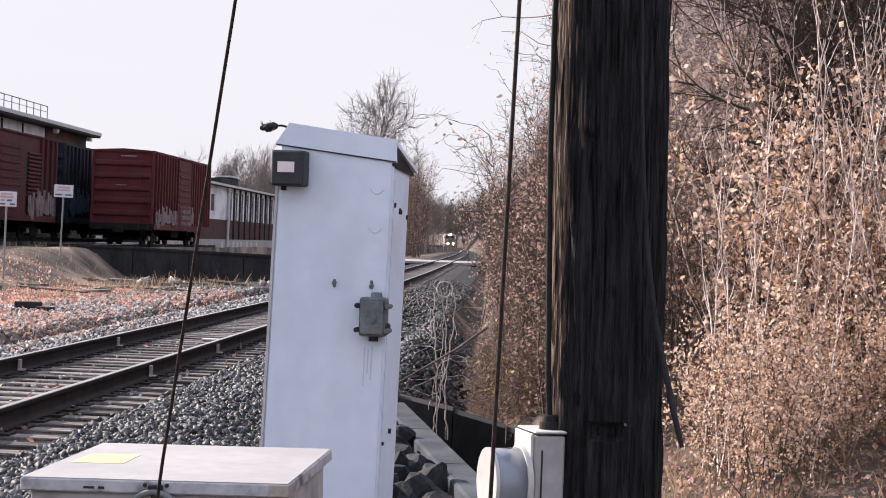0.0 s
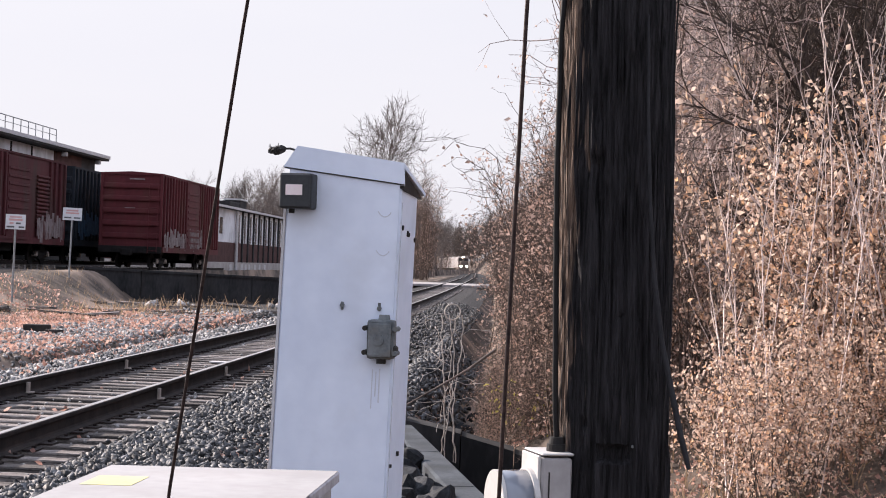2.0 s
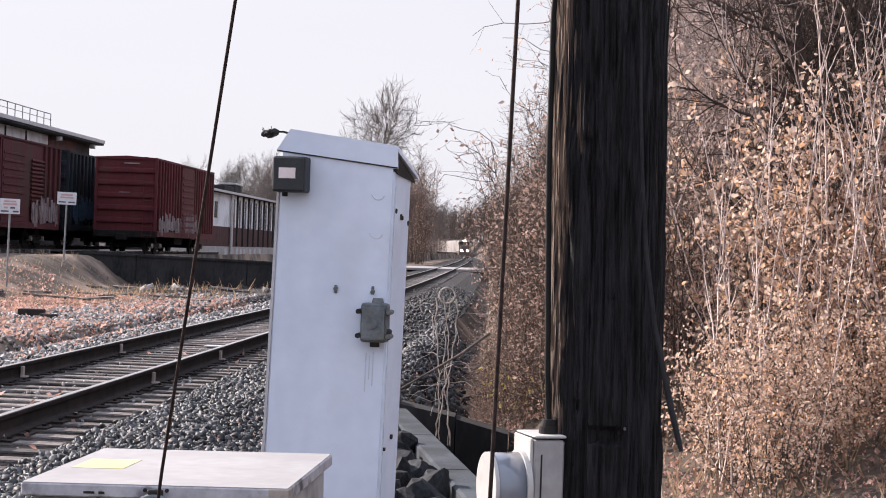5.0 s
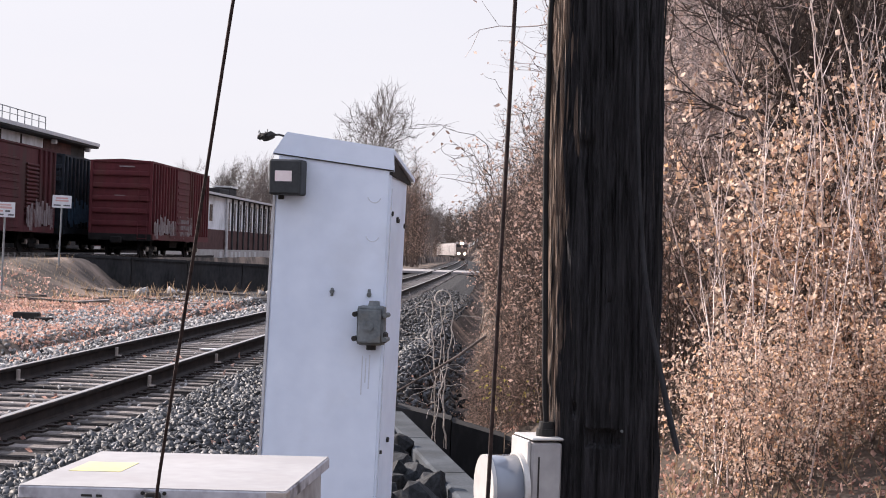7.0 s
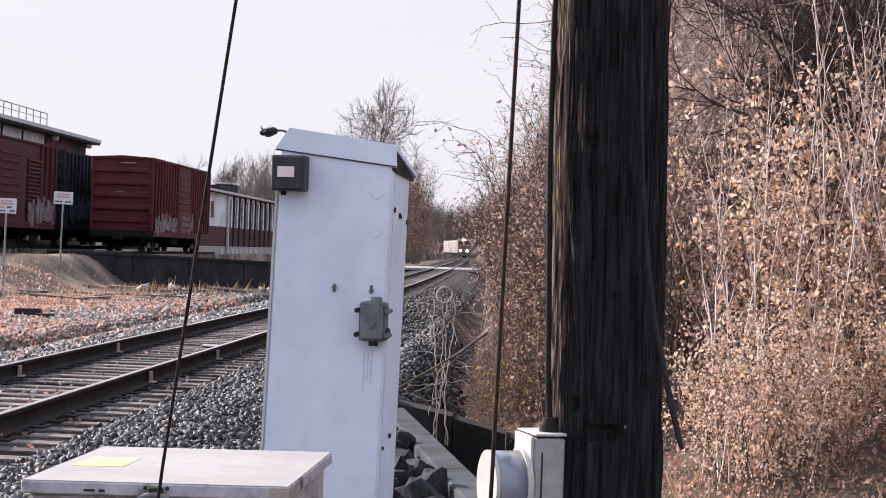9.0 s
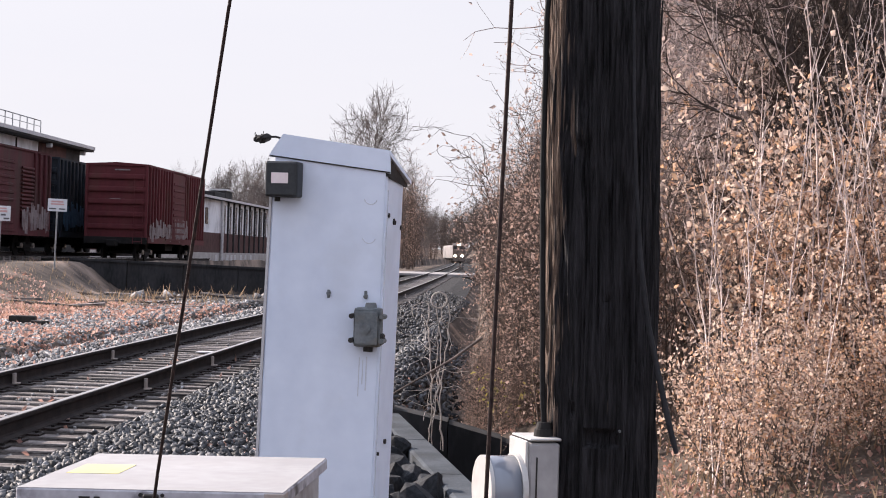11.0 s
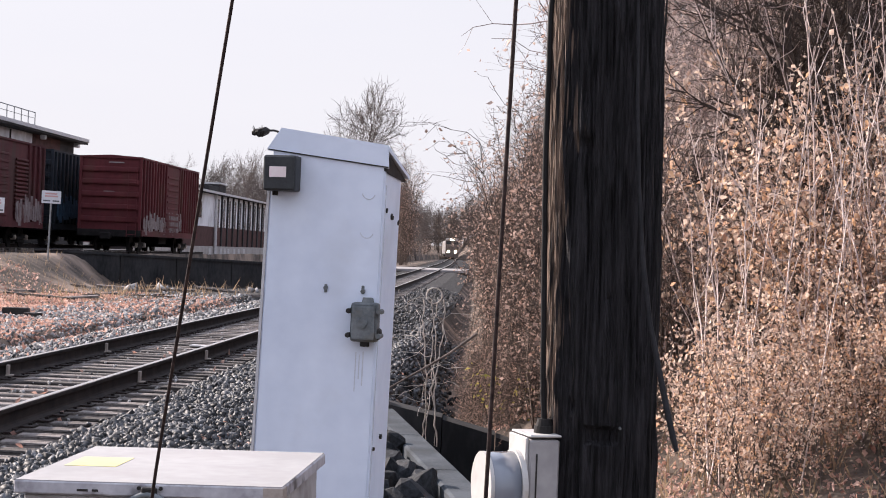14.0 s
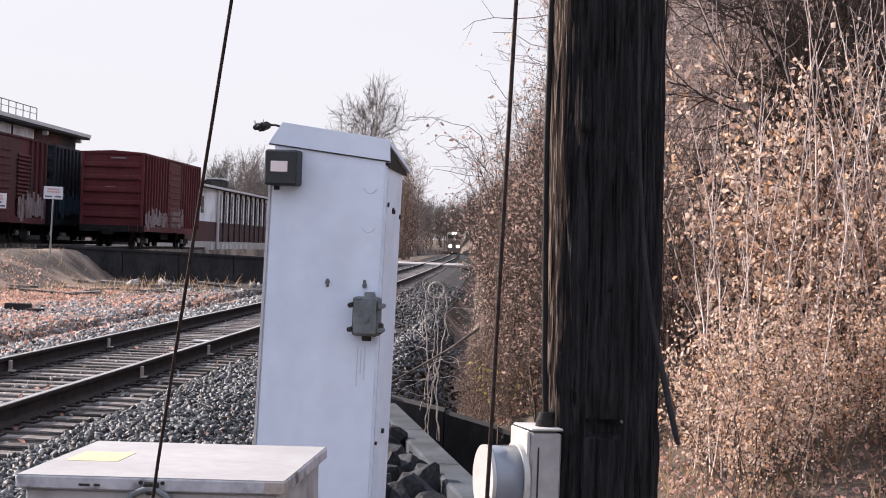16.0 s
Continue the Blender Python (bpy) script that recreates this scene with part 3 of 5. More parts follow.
def build_boxcar(name, label, x, y0, length, top, paint, ribs, z, tags=None, half=1.5, floor_z=1.05, louvred=False):
    """A boxcar along +y from y0; ribs: y stretches of the side with upright ribs; tags: faded paint patches on its right side."""
    car = thing(name, label, "boxcar", pose(x, y0, z))
    part("body", boxes((-half + 0.06, half - 0.06, 0.0, length, floor_z, top - 0.12), bevel=0.03), paint, car)
    rv, rf = loft([[(-half, y, top - 0.16), (-half, y, top - 0.08), (0, y, top), (half, y, top - 0.08), (half, y, top - 0.16)] for y in (-0.07, length + 0.07)])
    link_mesh("roof", rv, rf, paint, car)
    specs = []
    for a, b in ribs:
        k = max(2, int((b - a) / 0.62))
        specs += [(half - 0.07, half + 0.05, a + (b - a) * i / k, a + (b - a) * i / k + 0.17, floor_z + 0.12, top - 0.17) for i in range(k + 1)]
    for s in specs:
        part("side_rib", boxes(s, bevel=0.025), paint, car)
    mid = length / 2
    part("side_door", boxes((half - 0.07, half + 0.03, mid - 1.5, mid + 1.5, floor_z + 0.1, top - 0.25), bevel=0.01), paint, car)
    for i in range(9):
        zz = floor_z + 0.3 + i * (top - floor_z - 0.8) / 9
        part("door_corrugation", boxes((half + 0.03, half + 0.06, mid - 1.4, mid + 1.4, zz, zz + 0.13), bevel=0.02), paint, car)
    part("door_track", boxes((half - 0.06, half + 0.08, mid - 3.2, mid + 1.6, floor_z + 0.0, floor_z + 0.09)), paint, car)
    part("side_sill", boxes((half - 0.06, half + 0.045, 0.1, length - 0.1, floor_z - 0.16, floor_z + 0.1), (-half - 0.045, -half + 0.06, 0.1, length - 0.1, floor_z - 0.16, floor_z + 0.1)), paint, car)
    # pressed ends
    for i in range(5):
        zz = floor_z + 0.45 + i * (top - floor_z - 0.9) / 4.6
        part("end_corrugation", boxes((-half + 0.12, half - 0.12, -0.10, 0.02, zz, zz + 0.26), bevel=0.07, segments=2), paint, car)
    for x0 in (-half, half - 0.14):
        part("end_post", boxes((x0, x0 + 0.14, -0.08, 0.06, floor_z - 0.2, top - 0.14), bevel=0.02), paint, car)
    part("end_sill", boxes((-half, half, -0.12, 0.1, floor_z - 0.22, floor_z + 0.1), bevel=0.015), M_UNDER, car)
    lad = [((half - 0.62, -0.17, floor_z - 0.2), (half - 0.62, -0.17, top - 0.5), 0.016), ((half - 0.2, -0.17, floor_z - 0.2), (half - 0.2, -0.17, top - 0.5), 0.016)]
    lad += [((half - 0.62, -0.17, floor_z - 0.1 + 0.4 * i), (half - 0.2, -0.17, floor_z - 0.1 + 0.4 * i), 0.014) for i in range(int((top - floor_z) / 0.45))]
    part("end_ladder", rods(*lad, sides=6), paint, car)
    part("coupler", boxes((-0.14, 0.14, -0.75, 0.05, 0.72, 1.0), (-0.22, 0.22, -0.95, -0.6, 0.7, 1.02), bevel=0.04), M_UNDER, car)
    part("underframe", boxes((-0.3, 0.3, 0.3, length - 0.3, 0.75, floor_z), (-1.1, 1.1, mid - 1.2, mid + 0.6, 0.55, floor_z), bevel=0.02), M_UNDER, car)
    for y in (1.9, length - 1.9):
        build_truck(y, car)
    for k, (a, b, z0, z1, mat) in enumerate(tags or ()):
        rng = random.Random(k * 7 + 1)
        y = a
        while y < b:
            w = rng.uniform(0.10, 0.34)
            part("paint_patch", boxes((half + 0.052, half + 0.056, y, min(y + w, b), z0 + rng.uniform(0, 0.35), z1 - rng.uniform(0, 0.5)), bevel=0.001), mat, car)
            y += w + rng.uniform(0.01, 0.10)
    if louvred:
        for i in range(14):
            zz = floor_z + 0.5 + i * 0.17
            part("louvre", boxes((half - 0.03, half + 0.04, length - 4.4, length - 2.6, zz, zz + 0.10), bevel=0.02), paint, car)
    return car


red_car = build_boxcar("boxcar", "oxide red ribbed boxcar with faded spray paint", -18.6, 77.9, 14.2, 4.62, M_RED_CAR, ((0.4, 5.4), (8.8, 13.8)), YARD + 0.03,
                       ((0.3, 5.4, 0.95, 2.1, M_TAG_PAINT), (6.2, 9.4, 0.95, 2.2, M_TAG_PAINT)), half=1.47)
part("stencil_bar", boxes((-0.1, 0.62, -0.085, -0.079, 4.24, 4.30)), M_TAG_PAINT, red_car, "faded white stencilled line")
part("stencil_bar", boxes((-0.3, 0.2, -0.107, -0.103, 2.9, 2.94)), M_TAG_PAINT, red_car)
build_boxcar("boxcar", "brown-red ribbed boxcar with louvred panel and spray paint", -22.7, 61.9, 14.1, 4.70, M_RED_CAR_B, ((0.4, 5.2), (11.6, 13.9)), YARD + 0.2,
             ((9.7, 13.8, 0.95, 2.35, M_TAG_PAINT),), louvred=True)
build_boxcar("boxcar", "dark navy boxcar with blue spray paint", -22.7, 77.6, 15.0, 4.66, M_NAVY_CAR, ((0.3, 5.6), (9.2, 14.6)), YARD + 0.2,
             ((0.6, 4.4, 1.2, 2.6, M_BLUE_TAG),))


# ---- buildings ----
def build_shed():
    """The tall shed behind the wagons, with a deep eave and a roof rail."""
    b = thing("warehouse", "pale grey warehouse with dark eave and roof railing", "building", pose(-27.4, 60, 0))
    part("wall", boxes((-14, 0, -34, 44.6, 0.3, 7.45), bevel=0.02), M_WHITE_WALL, b)
    # dark block added at the wall's foot, so gaps below the wagons look shaded
    part("shade_block", boxes((0.003, 0.9, -34, 44.4, 0.3, 1.95), bevel=0.02), M_ROOF, b, "dark block added along the wall for shade below the wagons")
    part("eave", boxes((-14.5, 0.75, -34.5, 45.3, 7.47, 7.62), bevel=0.02), M_ROOF, b)
    part("fascia", boxes((0.752, 0.80, -34.5, 45.35, 7.60, 7.80), (-14.5, 0.80, 45.3, 45.36, 7.60, 7.80)), M_TRIM, b, "pale metal roof edge")
    part("roof", boxes((-14.4, 0.74, -34.45, 45.25, 7.62, 7.78), bevel=0.02), M_ROOF, b)
    for y0, y1 in ((3, 9), (13, 19)):
        part("window", boxes((0.003, 0.05, y0, y1, 5.2, 6.9)), M_GLASS_DARK, b)
    part("brick_panel", boxes((0.003, 0.06, 35.5, 41.3, 0.4, 7.44)), M_BRICK_BAND, b)
    part("grey_panel", boxes((0.003, 0.05, 41.32, 44.5, 0.4, 7.44)), M_ROOF, b)
    for i in range(9):
        part("wall_rib", boxes((0.003, 0.07, 1.5 + i * 3.7, 1.62 + i * 3.7, 0.4, 7.4)), M_ROOF, b)
    for y in (36.0, 43.5):
        part("eave_lamp", boxes((0.3, 0.62, y, y + 0.3, 7.18, 7.44), bevel=0.04), M_TRIM, b)
    rail = part("roof_rail", rods(((-0.4, 26.3, 8.78), (-0.4, 37.3, 8.78), 0.03), ((-0.4, 26.3, 8.45), (-0.4, 37.3, 8.45), 0.018), sides=6), M_POST, b, "thin grey roof guard rail")
    for i in range(9):
        part("rail_post", rods(((-0.4, 26.3 + i * 1.375, 7.78), (-0.4, 26.3 + i * 1.375, 8.78), 0.028), sides=6), M_POST, rail)


def build_factory():
    """The long low factory with white walls, a brown-red band and tall narrow windows."""
    b = thing("factory", "low white factory with red-brown band and dark windows", "building", pose(-24.4, 118, 0))
    part("base", boxes((-13, 0.05, 0, 52, 0.3, 1.35), bevel=0.02), M_GREY_BASE, b, "grey rendered plinth")
    part("band", boxes((-13, 0.0, 0.05, 51.95, 1.352, 2.95)), M_BRICK_BAND, b, "red-brown brick band")
    part("wall", boxes((-13, -0.02, 0.05, 51.95, 2.952, 5.6)), M_WHITE_WALL, b, "white upper wall")
    part("roof", boxes((-13.4, 0.45, -0.4, 52.4, 5.602, 5.75), bevel=0.02), M_ROOF, b)
    part("fascia", boxes((0.452, 0.49, -0.4, 52.4, 5.64, 5.82)), M_TRIM, b, "pale metal roof edge")
    for y in np.arange(20.9, 51.0, 2.9):
        if y > 21:
            w = part("window", boxes((-0.018, 0.012, y - 1.55, y - 0.85, 2.96, 5.3)), M_GLASS_DARK, b)
            part("mullion", boxes((0.0125, 0.03, y - 1.22, y - 1.18, 2.97, 5.28)), M_TRIM, w)
        part("pilaster", boxes((-0.018, 0.12, y, y + 0.34, 1.36, 5.59), bevel=0.01), M_ROOF, b)
    part("downspout", rods(((0.2, 20.4, 0.5), (0.2, 20.4, 5.6), 0.13), sides=10), M_TRIM, b, "white downspout")
    part("window", boxes((-0.018, 0.012, 13.7, 14.9, 3.6, 4.9)), M_GLASS_DARK, b)
    for y in (18.2, 20.9, 23.5, 25.5, 27.4, 30.5, 33.0, 36.0):
        part("basement_window", boxes((0.052, 0.08, y, y + 1.0, 0.55, 1.2)), M_TRIM, b, "pale blind basement window")
    part("roof_unit", boxes((-3.5, -1.5, 26, 31, 5.76, 6.6), bevel=0.05), M_ROOF, b)
    part("roof_unit", boxes((-3.2, -1.8, 33, 36.5, 5.76, 6.9), bevel=0.05), M_ROOF, b)
    part("roof_unit_lid", boxes((-3.3, -1.7, 32.9, 36.6, 6.902, 7.05), bevel=0.02), M_TRIM, b)


build_shed()
build_factory()


# ---- warning signs ----
def build_sign(x, y, z0, ztop, w, h, lean, turn, label, lines):
    s = thing("warning_sign", label, "sign", pose(x, y, z0, 0, lean, turn), group="trackside signs")
    part("post", rods(((0, 0, -0.3), (0, 0, ztop - z0 - 0.02), 0.028), sides=10), M_POST, s, "thin galvanised post")
    plate = part("plate", boxes((-w / 2, w / 2, -0.045, -0.032, ztop - z0 - h, ztop - z0), bevel=0.004), M_SIGN, s, "white metal plate")
    for x0, x1, zz, hh, mat in lines:
        part("lettering", boxes((x0 * w, x1 * w, -0.0485, -0.0455, ztop - z0 - h * zz - h * hh, ztop - z0 - h * zz)), mat, plate)


build_sign(-14.68, 53.4, 1.14, 3.07, 0.60, 0.40, 1.2, 14, "white warning sign with red and black lines on a thin post",
           [(-0.32, 0.30, 0.16, 0.13, M_SIGN_RED), (-0.34, 0.34, 0.36, 0.13, M_SIGN_RED), (-0.42, -0.05, 0.74, 0.11, M_SIGN_INK), (0.08, 0.42, 0.74, 0.11, M_SIGN_INK)])
build_sign(-13.72, 44.4, 0.50, 2.60, 0.52, 0.40, 0.8, 12, "white warning sign with four lines on a tall thin post",
           [(-0.30, 0.30, 0.12, 0.11, M_SIGN_RED), (-0.34, 0.34, 0.29, 0.14, M_SIGN_RED), (-0.30, -0.10, 0.53, 0.12, M_SIGN_RED), (0.02, 0.26, 0.53, 0.12, M_SIGN_INK),
            (-0.44, -0.06, 0.78, 0.11, M_SIGN_INK), (0.16, 0.44, 0.78, 0.11, M_SIGN_INK)])


# ---- trackside cabinet ----
def build_cabinet():
    """The tall white signal cabinet, leaning a little, with a sloped cap."""
    cab = thing("signal_cabinet", "tall white steel signal cabinet with sloped cap", "cabinet", pose(-1.335, 9.19, 0.0, 0, 0, -6.5))
    W, D = 0.636, 0.47

    def at(u, d, z):
        """A point of the leaning body: u across, d back, z up."""
        k = z / 2.09
        return (-0.052 * (1 - k) + u * (W + 0.015 * (1 - k)), d, z - 0.055 * u * k)

    def slab(u0, u1, d0, d1, z0, z1, mat, name, parent, label=""):
        rings = [[at(u0, d0, z), at(u1, d0, z), at(u1, d1, z), at(u0, d1, z)] for z in (z0, z1)]
        return link_mesh(name, *loft(rings), mat, parent, label)

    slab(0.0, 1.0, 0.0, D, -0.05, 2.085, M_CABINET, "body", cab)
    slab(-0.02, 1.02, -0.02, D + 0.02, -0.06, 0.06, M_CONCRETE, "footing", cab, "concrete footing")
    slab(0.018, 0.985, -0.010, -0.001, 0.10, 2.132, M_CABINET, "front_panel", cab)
    slab(-0.018, 0.004, -0.012, 0.03, 0.10, 2.06, M_TRIM, "edge_strip", cab, "bright folded edge strip")
    slab(-0.034, -0.012, 0.01, 0.06, 0.05, 0.50, M_TRIM, "hinge_strip", cab)
    # cap: a steep front fascia, then a roof falling to the back
    def cap_ring(u, x):
        z = -0.08 * u
        top, back = (x + 0.075, x + 0.06) if u < 0.5 else (x - 0.005, x + 0.012)
        return [(x, -0.018, 2.125 + z), (top, -0.018, 2.24 + z), (back, D + 0.09, 2.105 + z), (back, D + 0.09, 2.085 + z), (top, -0.008, 2.21 + z), (x, -0.008, 2.115 + z)]
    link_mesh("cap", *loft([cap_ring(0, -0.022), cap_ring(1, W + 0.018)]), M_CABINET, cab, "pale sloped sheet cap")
    link_mesh("cap_seam", *tube([(-0.015, -0.0175, 2.121), (W + 0.015, -0.0175, 2.041)], 0.0035), M_DARK, cab)
    # black sheet below the roof paints in the overhang's shade
    shade_ring = lambda u, x: [(x, -0.01, 2.100 - 0.08 * u), (x, 0.004, 2.20 - 0.08 * u), (x, D + 0.085, 2.079 - 0.08 * u), (x, D + 0.085, 2.067 - 0.08 * u), (x, 0.03, 2.09 - 0.08 * u)]
    link_mesh("cap_shade", *loft([shade_ring(0, 0.06), shade_ring(1, W + 0.010)]), M_DARK, cab, "black underside of the cap")
    for z in (1.96, 1.745):
        arc = [Vector(at(0.865 + 0.062 * math.cos(a), -0.0105, z + 0.05 * math.sin(a))) for a in np.linspace(math.pi * 1.15, math.pi * 1.85, 9)]
        link_mesh("knockout_ring", *tube(arc, 0.0032, 5), M_STREAK, cab)
    for u in (0.545, 0.865):
        b = rods((at(u, 0.0, 1.405), at(u, -0.028, 1.40), 0.012), sides=8)
        part("bolt", b, M_ALLOY, cab)
        x0 = at(u, 0, 1.39)[0]
        part("rust_mark", boxes((x0 - 0.009, x0 + 0.007, -0.0135, -0.0102, 1.355, 1.40), bevel=0.003), M_ALLOY, cab)
    for d, z, r in ((0.07, 1.86, 0.014), (0.22, 1.83, 0.017), (0.26, 1.825, 0.012), (0.44, 1.80, 0.014)):
        part("side_hole_plug", rods((at(0.99, d, z), at(1.012, d, z), r), sides=10), M_DARK, cab)
    part("side_latch", rods((at(0.99, 0.24, 0.58), at(1.02, 0.24, 0.58), 0.014), sides=10), M_DARK, cab)
    part("side_latch", rods((at(0.99, 0.05, 0.53), at(1.02, 0.05, 0.53), 0.010), sides=10), M_DARK, cab)
    link_mesh("door_seam", *tube([at(1.003, 0.03, 0.12), at(1.003, 0.03, 2.0)], 0.003, 4), M_STREAK, cab)
    rng = random.Random(3)
    for i in range(3):
        u = 0.83 + i * 0.03
        z1 = 1.07 - rng.uniform(0, 0.03)
        slab(u, u + rng.uniform(0.004, 0.012), -0.0125, -0.0102, z1 - rng.uniform(0.12, 0.38), z1, M_STREAK, "rust_streak", cab)
    # grey box at the upper corner
    g = part("control_box", boxes((-0.008, 0.170, -0.14, -0.006, 1.893, 2.085), bevel=0.014, segments=2), M_GREY_BOX, cab, "dark grey plastic control box")
    part("box_lid", boxes((-0.004, 0.166, -0.155, -0.142, 1.899, 2.079), bevel=0.006), M_GREY_BOX, g)
    part("box_label", boxes((0.030, 0.122, -0.158, -0.1555, 1.965, 2.022)), M_LABEL, g, "pinkish white label")
    part("gland", rods(((0.045, -0.07, 1.87), (0.045, -0.07, 1.896), 0.016), sides=10), M_DARK, g)
    # cast junction box
    j = part("junction_box", boxes((0.488, 0.638, -0.10, -0.006, 1.10, 1.312), bevel=0.022, segments=2), M_ALLOY, cab, "weathered cast alloy junction box")
    part("cover", boxes((0.498, 0.628, -0.118, -0.102, 1.112, 1.298), bevel=0.012, segments=2), M_ALLOY, j)
    part("boss", rods(((0.56, -0.119, 1.205), (0.56, -0.132, 1.205), 0.03), sides=18), M_ALLOY, j)
    part("boss_ring", rods(((0.56, -0.1325, 1.205), (0.56, -0.137, 1.205), 0.02), sides=16), M_ALLOY, j)
    for x, z in ((0.480, 1.265), (0.480, 1.135), (0.646, 1.265), (0.646, 1.135)):
        part("lug", rods(((x, -0.02, z), (x, -0.112, z), 0.014), sides=10), M_DARK if x < 0.5 else M_ALLOY, j)
    part("conduit_hub", rods(((0.575, -0.055, 1.31), (0.575, -0.055, 1.338), 0.034, 0.028), sides=12), M_ALLOY, j)
    part("drain_plug", rods(((0.565, -0.055, 1.075), (0.565, -0.055, 1.102), 0.026), sides=12), M_DARK, j)
    part("side_cover", boxes((0.612, 0.652, -0.09, -0.02, 1.115, 1.175), bevel=0.01), M_DARK, j)
    return cab


cabinet = build_cabinet()


def build_cap_bracket():
    """The small dark twig-like lump off the cap's edge: a nest caught on a bracket."""
    b = thing("cable_stub", "ragged dark cable stub at the cabinet cap", "cable", pose(-1.31, 9.22, 2.205))
    link_mesh("wire", *tube([(0.02, 0, 0.01), (-0.02, -0.02, 0.02), (-0.06, -0.02, 0.018)], 0.006, 6), M_DARK, b)
    rings, n = [], 10
    rng = random.Random(8)
    for i in range(9):
        u = i / 8
        r = 0.006 + 0.022 * math.sin(math.pi * min(1, u * 0.9 + 0.08)) ** 0.6
        rings.append([(-0.045 - 0.095 * u, -0.02 + r * math.cos(2 * math.pi * k / n) * rng.uniform(0.7, 1.2), 0.016 - 0.012 * u + r * 0.9 * math.sin(2 * math.pi * k / n) * rng.uniform(0.75, 1.25)) for k in range(n)])
    link_mesh("frayed_end", *loft(rings), M_DARK, b)
    for i in range(10):
        x = -0.05 - 0.09 * rng.random()
        link_mesh("fray", *tube([(x, -0.02, 0.015), (x + rng.uniform(-0.03, 0.01), -0.02 + rng.uniform(-0.02, 0.02), 0.015 + rng.uniform(-0.035, 0.035))], 0.0022, 4), M_DARK, b)


build_cap_bracket()


# ---- low white equipment box ----
def build_low_box():
    b = thing("equipment_box", "low white weathered steel equipment box with overhanging lid", "box", pose(-1.4366, 4.928, 0.0, 0, -1.0, -1.8))
    part("body", boxes((0.022, 0.776, 0.03, 0.85, -0.02, 0.838), bevel=0.006), M_BOX_BODY, b, "grey weathered body")
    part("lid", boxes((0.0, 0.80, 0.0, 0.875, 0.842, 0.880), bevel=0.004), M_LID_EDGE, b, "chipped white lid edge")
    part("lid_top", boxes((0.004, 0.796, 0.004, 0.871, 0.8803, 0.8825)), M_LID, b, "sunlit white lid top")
    part("label", boxes((0.050, 0.215, 0.340, 0.570, 0.8828, 0.8838)), M_YELLOW, b, "plain pale yellow sticker")
    part("corner_wear", boxes((0.740, 0.801, -0.0015, 0.06, 0.843, 0.879), bevel=0.002), M_CLIP, b)
    ring = [(0.405 + 0.078 * math.cos(a), -0.02, 0.772 + 0.078 * math.sin(a)) for a in np.linspace(0, 2 * math.pi, 33)]
    h = link_mesh("round_gauge_rim", *tube(ring, 0.010, 8), M_ALLOY, b, "metal ring on the front", True)
    part("round_gauge_face", rods(((0.405, -0.006, 0.772), (0.405, 0.04, 0.772), 0.075), sides=28), M_METER, h, "pale round face")
    part("hasp", boxes((0.385, 0.43, -0.022, -0.002, 0.848, 0.872), (0.395, 0.42, -0.028, -0.002, 0.835, 0.856), bevel=0.004), M_DARK, b)
    for x in (0.375, 0.44):
        part("rivet", rods(((x, 0.0, 0.868), (x, -0.006, 0.868), 0.006), sides=8), M_DARK, b)
    for x in (0.235, 0.205, 0.19):
        part("chip", boxes((x, x + 0.018, -0.0015, 0.0, 0.853, 0.860)), M_DARK, b)


build_low_box()


